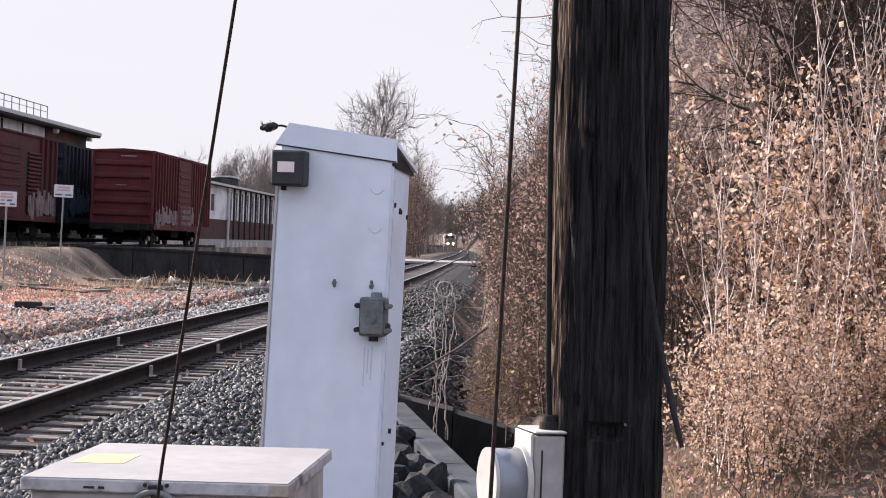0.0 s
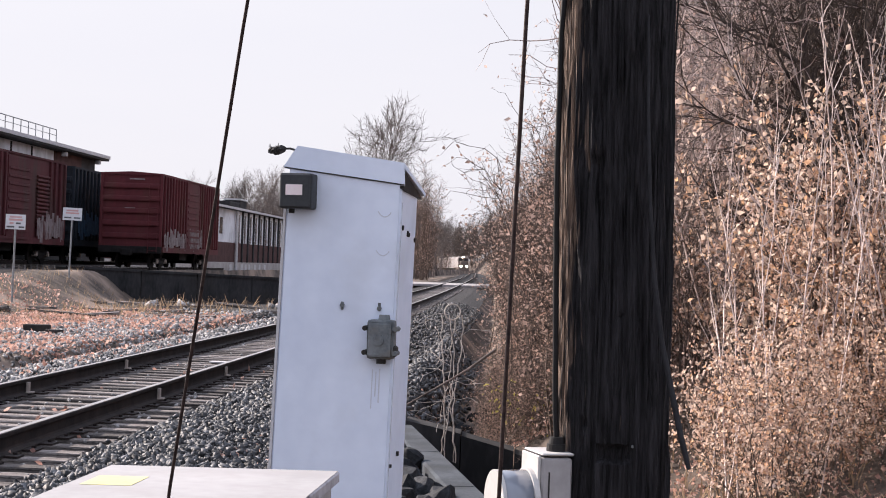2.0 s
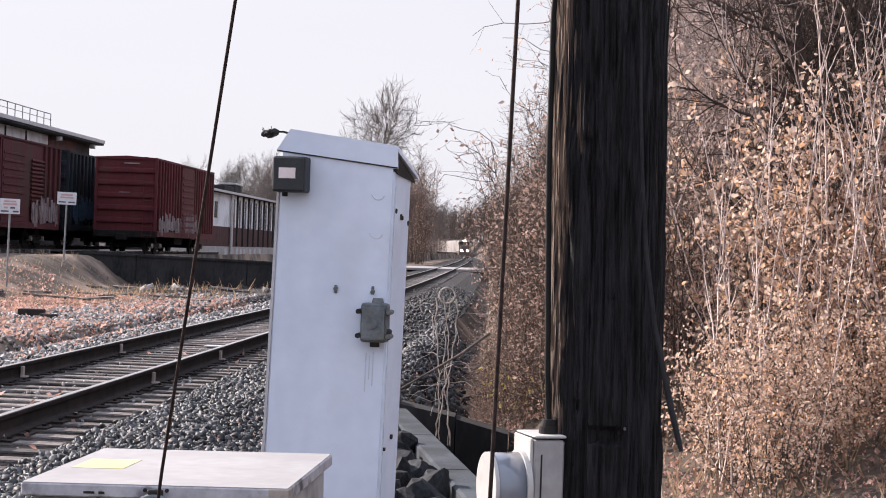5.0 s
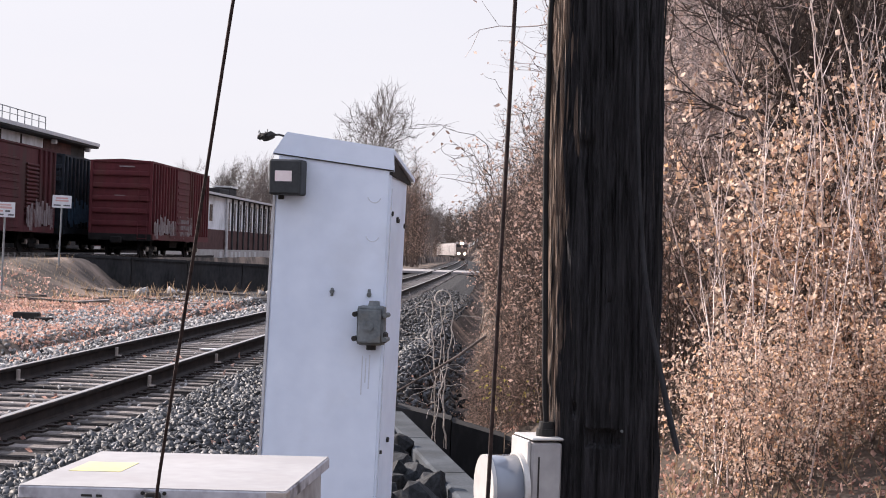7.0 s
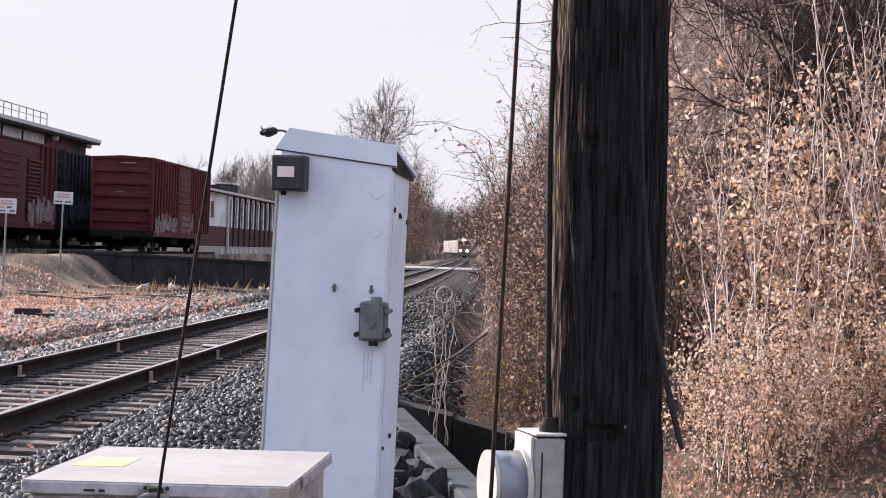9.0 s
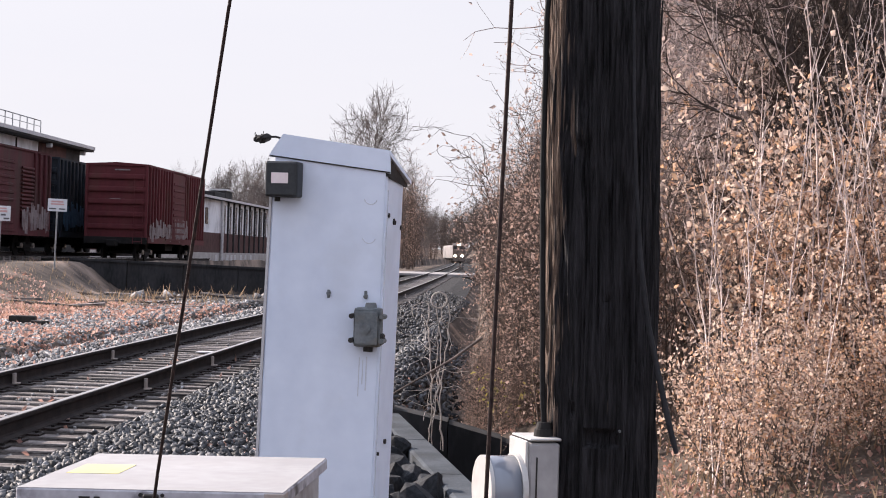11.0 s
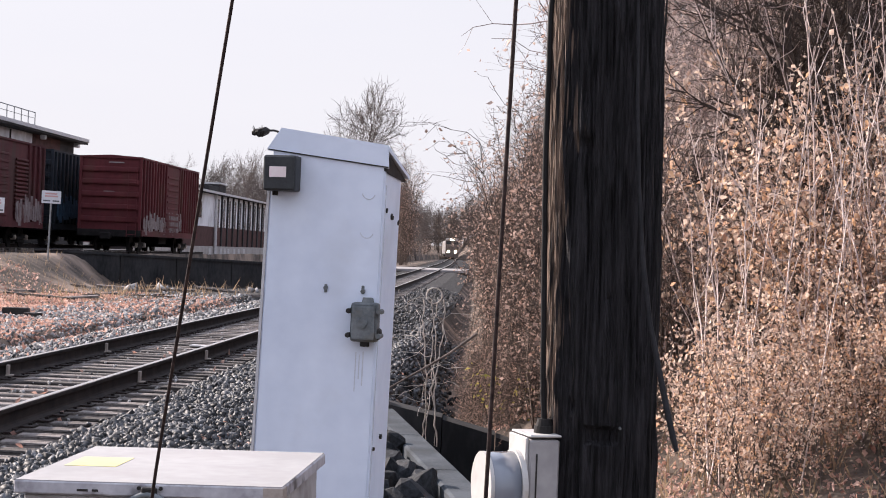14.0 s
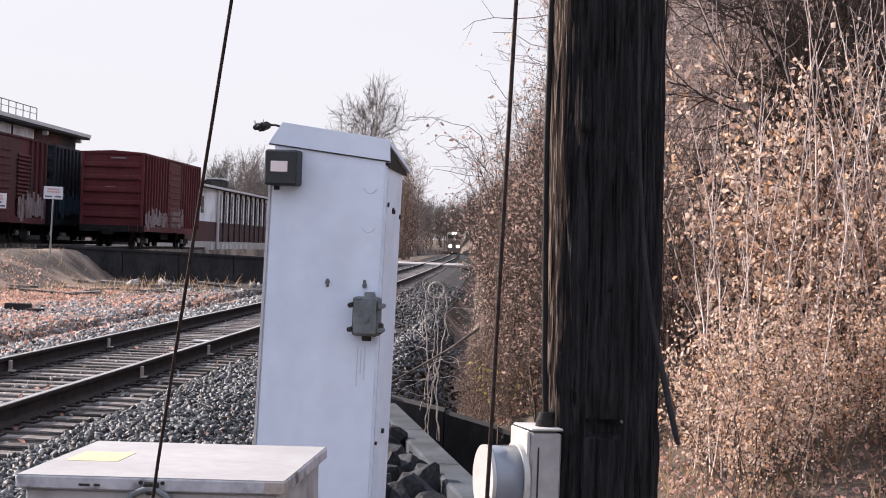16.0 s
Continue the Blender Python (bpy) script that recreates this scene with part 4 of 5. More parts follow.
# ---- utility pole with meter ----
def build_pole():
    pole = thing("utility_pole", "dark weathered cracked wooden utility pole", "pole", pose(0, 0, 0))
    rng = random.Random(12)
    n, rows = 230, 260
    phase = [(rng.uniform(0, 6.28), rng.randint(5, 26), rng.uniform(0.3, 1.0)) for _ in range(9)]
    # knots and torn spots: turn, height, half width in metres, half height, depth
    knots = [(4.38, 1.985, 0.024, 0.05, -0.010), (4.30, 1.915, 0.020, 0.03, 0.016), (4.95, 2.28, 0.03, 0.04, -0.006), (4.05, 2.31, 0.02, 0.07, 0.012), (3.9, 1.62, 0.015, 0.14, 0.010),
             (4.12, 1.17, 0.012, 0.018, 0.02), (4.78, 1.48, 0.01, 0.012, 0.012), (4.45, 1.36, 0.03, 0.10, 0.005), (4.0, 1.42, 0.014, 0.2, 0.010), (5.1, 1.75, 0.012, 0.12, 0.006)]
    verts = []
    for i in range(rows):
        z = -0.1 + i * (3.9 / (rows - 1))
        k = z / 2.4
        cx, r = 0.284 - 0.046 * k, 0.162 + 0.006 * k
        for j in range(n):
            turn = 2 * math.pi * j / n
            a = turn + 0.10 * noise.noise((math.cos(turn) * 2.0, math.sin(turn) * 2.0, z * 1.1)) + 0.04 * noise.noise((math.cos(turn) * 5, math.sin(turn) * 5, z * 4.0))
            ca, sa = math.cos(a), math.sin(a)
            crack = 0.0
            for p, m, w in phase:
                gate = min(1.0, max(0.0, 0.35 + 2.6 * noise.noise((p * 3, z * 1.1, m))))
                if gate:
                    crack += w * gate * max(0.0, math.sin(m * a + p + 0.9 * math.sin(z * 0.6 + p))) ** 14
            d = noise.noise((ca * 3, sa * 3, z * 1.6)) * 0.007 + noise.noise((ca * 9, sa * 9, z * 1.3)) * 0.006
            fibre = 0.008 * noise.noise((ca * 20, sa * 20, z * 3.4)) + 0.006 * noise.noise((ca * 40, sa * 40, z * 7.0))
            flake = 0.010 * max(0.0, noise.noise((ca * 7, sa * 7, z * 0.9 + 9.0)) - 0.12)
            rr = r - 0.012 * min(crack, 1.8) + d + fibre - flake
            for kt, kz, kw, kh, dep in knots:
                e = ((turn - kt) * r / kw) ** 2 + ((z - kz) / kh) ** 2
                if e < 4:
                    rr -= dep * math.exp(-e)
            if abs((turn - 4.70) * r) < 0.05 and abs(z - 1.088 + 0.12 * (turn - 4.7) * r) < 0.022:
                rr -= 0.020 + 0.006 * noise.noise((turn * 30, z * 40, 0))
            verts.append((cx + rr * math.cos(turn), 5.02 + rr * math.sin(turn), z))
    faces = [(i * n + j, i * n + (j + 1) % n, (i + 1) * n + (j + 1) % n, (i + 1) * n + j) for i in range(rows - 1) for j in range(n)]
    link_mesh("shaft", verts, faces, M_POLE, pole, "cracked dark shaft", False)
    link_mesh("nail", *tube([(0.312, 4.846, 1.113), (0.312, 4.87, 1.113)], 0.004, 8), M_ALLOY, pole)
    # loose grey strip that peels off the shaft
    pts = [(0.318, 4.858, 2.35), (0.327, 4.852, 2.05), (0.340, 4.848, 1.80), (0.358, 4.845, 1.60), (0.384, 4.842, 1.42), (0.414, 4.838, 1.29), (0.442, 4.832, 1.17), (0.463, 4.828, 1.09), (0.472, 4.825, 1.058)]
    link_mesh("loose_strip", *tube(pts, [0.004, 0.005, 0.006, 0.007, 0.008, 0.0085, 0.009, 0.0085, 0.006], 8), M_GREY_STRIP, pole, "loose grey conduit strip")
    pts = [(0.405 + 0.004 * math.sin(i * 1.7), 4.93 - 0.01, 2.6 - i * 0.14) for i in range(19)]
    link_mesh("ground_wire", *tube(pts, 0.0028, 5), M_RUBBER, pole, "thin ground wire down the shaft")
    return pole


build_pole()


def build_meter():
    m = thing("electric_meter", "white electric meter in a grey box on the pole", "electric meter", pose(0.0385, 4.907, 0.0, 0, 0, 18))
    part("box", boxes((0.0, 0.092, -0.06, 0.10, 0.60, 1.070), bevel=0.006), M_METER_SIDE, m, "scuffed grey side of the box")
    part("box_cover", boxes((-0.010, -0.001, -0.055, 0.103, 0.61, 1.076), bevel=0.003), M_METER, m, "white enamel front cover")
    part("top_cap", boxes((-0.003, 0.096, -0.066, 0.106, 1.0765, 1.084), bevel=0.004), M_METER, m)
    part("side_seam", boxes((0.020, 0.024, -0.0625, -0.0602, 0.62, 1.03)), M_DARK, m)
    part("socket_ring", rods(((-0.024, 0.02, 0.928), (-0.008, 0.02, 0.928), 0.108), sides=36), M_METER, m, "white socket ring")
    prof = [(-0.02, 0.100), (-0.095, 0.098), (-0.104, 0.097), (-0.110, 0.094), (-0.112, 0.0)]
    rings = [[(x, 0.02 + r * math.cos(2 * math.pi * k / 40), 0.928 + r * math.sin(2 * math.pi * k / 40)) for k in range(40)] for x, r in prof]
    rings[-1] = [(-0.112, 0.02 + 0.002 * math.cos(2 * math.pi * k / 40), 0.928 + 0.002 * math.sin(2 * math.pi * k / 40)) for k in range(40)]
    g = link_mesh("meter_dome", *loft(rings), M_DOME, m, "glossy grey-white meter dome", True)
    part("dome_band", rods(((-0.117, 0.02, 0.928), (-0.106, 0.02, 0.928), 0.1), sides=64), M_METER, g, "white front rim")
    part("dome_button", boxes((-0.123, -0.117, -0.05, -0.038, 0.870, 0.892)), M_DARK, g)
    part("conduit_hub", rods(((0.063, 0.004, 1.078), (0.063, 0.004, 1.105), 0.030, 0.028), ((0.063, 0.004, 1.103), (0.063, 0.004, 1.125), 0.024, 0.020), sides=16), M_DARK, m, "black cable fitting")


build_meter()


def build_cable(name, label, pts, r, mat, wob=0.0, category="cable"):
    rng = random.Random(5)
    v = [Vector(p) for p in pts]
    fine = []
    for i in range(len(v) - 1):
        for k in range(8):
            u = k / 8
            fine.append(v[i].lerp(v[i + 1], u) + Vector((rng.uniform(-wob, wob), 0, 0)))
    fine.append(v[-1])
    return tagged(link_mesh(name, *tube(fine, r, 8), mat, None, "", True), label, category)


build_cable("service_cable", "thick black service cable into the meter box", [(0.098, 4.93, 3.4), (0.090, 4.93, 2.7), (0.072, 4.93, 2.3), (0.072, 4.93, 1.9), (0.079, 4.93, 1.6), (0.086, 4.93, 1.35), (0.091, 4.93, 1.2), (0.0975, 4.93, 1.11)], 0.0085, M_RUBBER, 0.0006)
build_cable("guy_wire", "dark stranded guy wire", [(0.01, 4.62, 3.4), (-0.03, 4.60, 2.3), (-0.062, 4.58, 0.9), (-0.085, 4.58, -0.02)], 0.0058, M_STRAND, category="wire")
build_cable("guy_wire", "thin dark guy wire rising past the low box", [(-0.61, 4.40, 3.4), (-0.80, 4.57, 2.25), (-1.005, 4.80, 0.95), (-1.018, 4.82, 0.86), (-1.13, 4.84, -0.02)], 0.0050, M_STRAND, category="wire")


# ---- concrete kerb and headwall by the ditch ----
def build_kerb():
    k = thing("concrete_kerb", "weathered grey concrete kerb slabs beside the ditch", "kerb", kind="structure")
    a, b = Vector((-1.17, 16.0, 0)), Vector((-0.02, 9.3, 0))
    d = (b - a).normalized()
    n = Vector((-d.y, d.x, 0))
    L = (b - a).length
    cuts = (0, 2.25, 4.4, L)
    for i in range(3):
        s, e = a + d * (cuts[i] + 0.012), a + d * (cuts[i + 1] - 0.012)
        ring = lambda p: [p - n * 0.11 + Vector((0, 0, -0.6)), p + n * 0.12 + Vector((0, 0, -0.6)), p + n * 0.12 + Vector((0, 0, 0.085)), p + n * 0.10 + Vector((0, 0, 0.10)), p - n * 0.09 + Vector((0, 0, 0.10)), p - n * 0.11 + Vector((0, 0, 0.085))]
        link_mesh("kerb_slab", *loft([ring(s), ring(e)]), M_CONCRETE, k)
    h = thing("headwall", "dark stained concrete culvert headwall", "wall", kind="structure")
    for x0, x1, z0, z1 in ((-1.16, -0.62, 0.10, -0.01), (-0.61, -0.10, -0.03, -0.16), (-0.09, 0.45, -0.18, -0.34)):
        ring = lambda x, z: [(x, 16.42, -1.2), (x, 16.47, z), (x, 16.8, z + 0.01), (x, 16.8, -1.2)]
        link_mesh("block", *loft([ring(x0, z0), ring(x1, z1)]), M_WALL, h)
    part("end_block", boxes((-1.36, -1.17, 16.45, 16.7, -0.6, 0.18), bevel=0.02), M_CONCRETE, h)


build_kerb()


# ---- stones, leaves and litter ----
def many(base_v, base_f, places, sizes, rng, squash=None):
    """Copies of a small shape, turned at random, as joined arrays."""
    n, k = len(places), len(base_v)
    q = rng.normal(size=(n, 4))
    q /= np.linalg.norm(q, axis=1, keepdims=True)
    w, x, y, z = q.T
    rot = np.stack([1 - 2 * (y * y + z * z), 2 * (x * y - z * w), 2 * (x * z + y * w), 2 * (x * y + z * w), 1 - 2 * (x * x + z * z), 2 * (y * z - x * w),
                    2 * (x * z - y * w), 2 * (y * z + x * w), 1 - 2 * (x * x + y * y)], -1).reshape(n, 3, 3)
    shape = base_v[None] * (1 + rng.uniform(-0.38, 0.38, (n, k, 1))) * rng.uniform(0.6, 1.25, (n, 1, 3))
    v = np.einsum("nij,nkj->nki", rot, shape) * np.asarray(sizes)[:, None, None]
    if squash is not None:
        v[..., 2] *= squash
    v = v + np.asarray(places)[:, None, :]
    f = base_f[None] + (np.arange(n) * k)[:, None, None]
    return v.reshape(-1, 3), f.reshape(-1, base_f.shape[1])


def lump(subdivided):
    bm = bmesh.new()
    if subdivided:
        bmesh.ops.create_icosphere(bm, subdivisions=subdivided, radius=1)
    else:
        for c in ((1, 0, 0), (-1, 0, 0), (0, 1, 0), (0, -1, 0), (0, 0, 1), (0, 0, -1)):
            bm.verts.new(c)
        vs = list(bm.verts)
        for a in (0, 1):
            for b in (2, 3):
                for c in (4, 5):
                    bm.faces.new((vs[a], vs[b], vs[c]) if (a + b + c) % 2 else (vs[a], vs[c], vs[b]))
    v = np.array([p.co[:] for p in bm.verts])
    bm.verts.index_update()
    f = np.array([[q.index for q in p.verts] for p in bm.faces])
    bm.free()
    return v, f


ICO, OCTA = lump(1), lump(0)
CHUNK = (np.array([(x, y, z) for x in (-1, 1) for y in (-1, 1) for z in (-1, 1)]) * np.array((0.85, 0.7, 0.6)),
         np.array([(0, 1, 3), (0, 3, 2), (4, 6, 7), (4, 7, 5), (0, 4, 5), (0, 5, 1), (2, 3, 7), (2, 7, 6), (0, 2, 6), (0, 6, 4), (1, 5, 7), (1, 7, 3)]))


def scatter(rng, n, x0, x1, y0, y1, lift=0.0, follow=False):
    y = y0 + (y1 - y0) * rng.random(n) ** 1.25
    x = x0 + (x1 - x0) * rng.random(n)
    if follow:
        x = x + bend(y)
    return x, y


def bed_height(x, y):
    """The top of the ballast near the track, or of the ground."""
    o = np.abs(x - TRACK_X - bend(y))
    bed = np.interp(o, (0, 1.3, 2.1, 2.95, 3.2), (0.0, 0.0, -0.015, -0.22, -1.0))
    return np.maximum(bed, height(x, y))


def build_ballast():
    rng = np.random.default_rng(2)
    vs, fs, count = [], [], 0
    for n, x0, x1, y0, y1, s0, s1, shape in ((24000, -3.45, -1.45, 9.3, 30, 0.016, 0.036, CHUNK), (3200, -3.4, -1.6, 28, 75, 0.03, 0.06, OCTA), (900, -4.2, -3.4, 11, 30, 0.012, 0.024, CHUNK),
                                              (2600, -5.5, -4.1, 11, 40, 0.010, 0.022, CHUNK), (600, -5.5, -4.1, 40, 100, 0.02, 0.04, OCTA), (3000, -7.0, -5.7, 14, 45, 0.02, 0.04, OCTA), (2200, -2.0, -0.9, 16.9, 40, 0.02, 0.055, CHUNK)):
        x, y = scatter(rng, n, x0, x1, y0, y1, follow=True)
        s = rng.uniform(s0, s1, n)
        z = bed_height(x, y) + s * rng.uniform(-0.1, 0.75, n) - 0.07 * (np.abs(x - TRACK_X - bend(y)) < 1.25)
        v, f = many(*shape, np.stack([x, y, z], -1), s, rng)
        vs.append(v)
        fs.append(f + count)
        count += len(v)
    ob = new("ballast_stones", raw_mesh("ballast_stones", np.concatenate(vs), np.concatenate(fs), M_STONE))
    tagged(ob, "loose angular dark grey ballast stones", "stones", kind="stuff")
    vs, fs, count = [], [], 0
    for n, x0, x1, y0, y1, s0, s1 in ((5200, -9.6, -6.0, 17, 36, 0.018, 0.045), (2600, -10.5, -6.2, 32, 52, 0.025, 0.06), (500, -5.6, -3.7, 11, 38, 0.012, 0.026)):
        x, y = scatter(rng, n, x0, x1, y0, y1)
        s = rng.uniform(s0, s1, n)
        v, f = many(*CHUNK, np.stack([x, y, bed_height(x, y) + 0.3 * s], -1), s, rng)
        vs.append(v)
        fs.append(f + count)
        count += len(v)
    ob = new("loose_gravel", raw_mesh("loose_gravel", np.concatenate(vs), np.concatenate(fs), M_STONE_PALE))
    tagged(ob, "pale loose gravel beside the track", "gravel", kind="stuff")


build_ballast()

# a dry leaf folded along its midrib, the tip curled up
LEAF_V = np.array([(-0.5, 0, 0.10), (0.02, -0.34, 0.12), (0.60, 0.03, 0.22), (0.04, 0.34, 0.10), (0.05, 0.0, -0.12)])
LEAF_F = np.array([(0, 1, 4), (1, 2, 4), (2, 3, 4), (3, 0, 4)])


def leaf_object(name, places, sizes, mat, rng, label="", parent=None):
    v, f = many(LEAF_V, LEAF_F, places, sizes, rng)
    ob = new(name, raw_mesh(name, v, f, mat))
    ob.parent = parent
    return ob


def build_litter():
    rng = np.random.default_rng(5)
    pts, size = [], []
    for n, x0, x1, y0, y1 in ((7000, -12.8, -7.0, 26, 47), (2600, -15.5, -7.6, 38, 50), (350, -9, -6.3, 20, 34), (500, -2.6, -0.8, 14, 26), (60, -5.4, -3.6, 11, 25), (5000, 0.2, 3.6, 9.5, 15), (1500, -0.6, 0.9, 16.9, 21)):
        x, y = scatter(rng, n, x0, x1, y0, y1)
        pts.append(np.stack([x, y, bed_height(x, y) + 0.03], -1))
        size.append(rng.uniform(0.05, 0.11, n) if x1 < -2 else rng.uniform(0.025, 0.055, n))
    p = np.concatenate(pts)
    ob = leaf_object("fallen_leaves", p, np.concatenate(size), M_LEAF_FALLEN, rng)
    tagged(ob, "drifts of fallen pinkish brown leaves", "leaves", kind="stuff")


build_litter()


def build_grass():
    """Dry tufts on the left bank and at the foot of the thicket."""
    rng = np.random.default_rng(9)
    vs, fs, c = [], [], 0
    for n, x0, x1, y0, y1, h in ((1500, -15.8, -9.5, 40, 58, 0.16), (900, 0.1, 3.4, 9.5, 15, 0.20), (200, -13, -8, 45, 58, 0.35)):
        x, y = scatter(rng, n, x0, x1, y0, y1)
        z = height(x, y)
        hh = h * rng.uniform(0.4, 1.3, n)
        a = rng.uniform(0, 6.28, n)
        lx, ly = rng.normal(0, 0.5, n) * hh, rng.normal(0, 0.5, n) * hh
        w = 0.012 + 0.012 * (h > 0.2)
        p = np.stack([np.stack([x - w * np.cos(a), y - w * np.sin(a), z - 0.03], -1), np.stack([x + w * np.cos(a), y + w * np.sin(a), z - 0.03], -1), np.stack([x + lx, y + ly, z + hh], -1)], 1)
        vs.append(p.reshape(-1, 3))
        fs.append(np.arange(3 * n).reshape(-1, 3) + c)
        c += 3 * n
    ob = new("dry_grass", raw_mesh("dry_grass", np.concatenate(vs), np.concatenate(fs), M_GRASS))
    tagged(ob, "dry tan grass tufts on the bank", "grass", kind="stuff")


build_grass()


def build_rocks():
    """Broken stone and slabs by the kerb, one object each."""
    meshes = []
    rng = random.Random(21)
    for k in range(6):
        bm = bmesh.new()
        bmesh.ops.create_icosphere(bm, subdivisions=2, radius=1)
        axes = [Vector((rng.gauss(0, 1), rng.gauss(0, 1), rng.gauss(0, 1))).normalized() for _ in range(9)]
        for v in bm.verts:
            for a in axes:
                d = v.co.dot(a)
                if d > 0.62:
                    v.co -= a * (d - 0.62)
            v.co *= 1 + 0.08 * noise.noise(v.co * 3 + Vector((k * 5, 0, 0)))
        me = bpy.data.meshes.new("rock")
        bm.to_mesh(me)
        bm.free()
        me.materials.append(M_RIPRAP)
        meshes.append(me)
    spots = []
    for i in range(60):
        y = rng.uniform(9.9, 15.2)
        kx = -0.02 - (y - 9.3) * 0.1716
        x = kx - 0.2 - rng.uniform(0, 0.55)
        spots.append((x, y, rng.uniform(0.08, 0.19)))
    for i in range(40):
        y = rng.uniform(15.5, 28)
        spots.append((-1.35 + rng.uniform(-0.5, 0.9), y, rng.uniform(0.05, 0.13)))
    for x, y, s in spots:
        ob = new("rock", meshes[rng.randrange(6)])
        ob.matrix_basis = Matrix.Translation((x, y, float(height(x, y)) + s * 0.35)) @ Euler((rng.uniform(0, 6), rng.uniform(0, 6), rng.uniform(0, 6))).to_matrix().to_4x4() @ Matrix.Diagonal((s, s * rng.uniform(0.6, 1), s * rng.uniform(0.5, 0.9), 1))
        tagged(ob, "broken blue-grey rock beside the concrete kerb", "rock", "rocks by the kerb")


build_rocks()


def build_debris():
    rng = random.Random(31)
    for x, y, l, h, turn in ((-9.85, 33.6, 0.52, 0.17, 4), (-9.45, 33.4, 0.30, 0.10, -20)):
        ob = part("broken_tie", boxes((-l / 2, l / 2, -0.12, 0.12, -0.02, h), bevel=0.03, segments=2), M_DARK)
        ob.matrix_basis = pose(x, y, float(height(x, y)), 0, 0, turn)
        tagged(ob, "charred broken end of a timber sleeper", "timber", "broken sleepers")
    for i in range(34):
        x, y = rng.uniform(-13.5, -7.4), rng.uniform(40, 58.5)
        l = rng.uniform(0.3, 1.5)
        ob = part("scrap_board", boxes((-l / 2, l / 2, -0.07, 0.07, -0.01, 0.06), bevel=0.01), M_TIE)
        ob.matrix_basis = pose(x, y, float(height(x, y)) + 0.02, rng.uniform(-8, 8), rng.uniform(-5, 5), rng.uniform(-25, 25))
        tagged(ob, "weathered scrap board lying on the bank", "board", "scrap boards")
    for i in range(7):
        x, y = rng.uniform(-12.5, -8.5), rng.uniform(53, 58.5)
        s = rng.uniform(0.10, 0.24)
        v, f = many(*CHUNK, np.zeros((1, 3)), [s], np.random.default_rng(i + 70))
        ob = new("rubble", raw_mesh("rubble", v, f, M_STONE_PALE))
        ob.matrix_basis = pose(x, y, float(height(x, y)) + 0.05)
        tagged(ob, "pale lump of concrete rubble below the wall", "rubble", "rubble by the wall")
    ob = part("scrap_board", boxes((-0.26, 0.26, -0.10, 0.10, 0, 0.025), bevel=0.006), M_TRIM)
    ob.matrix_basis = pose(-4.55, 25.6, 0.02, 0, 0, -3)
    tagged(ob, "bleached white board lying between the rails", "board", "scrap boards")


build_debris()


# ---- plants ----
def prisms(segs):
    """Three-sided tapered prisms along segments (n, 8): start, end, radii."""
    s = np.asarray(segs, float)
    a, b, r0, r1 = s[:, :3], s[:, 3:6], s[:, 6], s[:, 7]
    d = b - a
    d /= np.linalg.norm(d, axis=1, keepdims=True) + 1e-9
    ref = np.where(np.abs(d[:, 2:3]) > 0.9, [[1.0, 0, 0]], [[0, 0, 1.0]])
    u = np.cross(d, ref)
    u /= np.linalg.norm(u, axis=1, keepdims=True) + 1e-9
    w = np.cross(d, u)
    ring = [u * math.cos(t) + w * math.sin(t) for t in (0, 2.0944, 4.1888)]
    v = np.stack([a + q * r0[:, None] for q in ring] + [b + q * r1[:, None] for q in ring], 1)
    base = (np.arange(len(s)) * 6)[:, None, None]
    f = np.array([(0, 1, 4, 3), (1, 2, 5, 4), (2, 0, 3, 5)])[None] + base
    return v.reshape(-1, 3), f.reshape(-1, 4)


def limb(rng, start, way, length, r0, r1, bits, wander, lift, out):
    """A wandering limb; appends its segments and returns its points and ways."""
    p, d, step, marks = np.array(start, float), np.array(way, float), length / bits, []
    d /= np.linalg.norm(d)
    for i in range(bits):
        d = d + rng.normal(0, wander, 3) + np.array([0, 0, lift])
        d /= np.linalg.norm(d)
        q = p + d * step
        ra, rb = r0 + (r1 - r0) * i / bits, r0 + (r1 - r0) * (i + 1) / bits
        out.append((*p, *q, ra, rb))
        marks.append((q.copy(), d.copy(), rb))
        p = q
    return marks


def aside(rng, d, spread):
    v = d * math.cos(spread) + rng.normal(0, 1, 3) * math.sin(spread) * 0.75
    return v / np.linalg.norm(v)


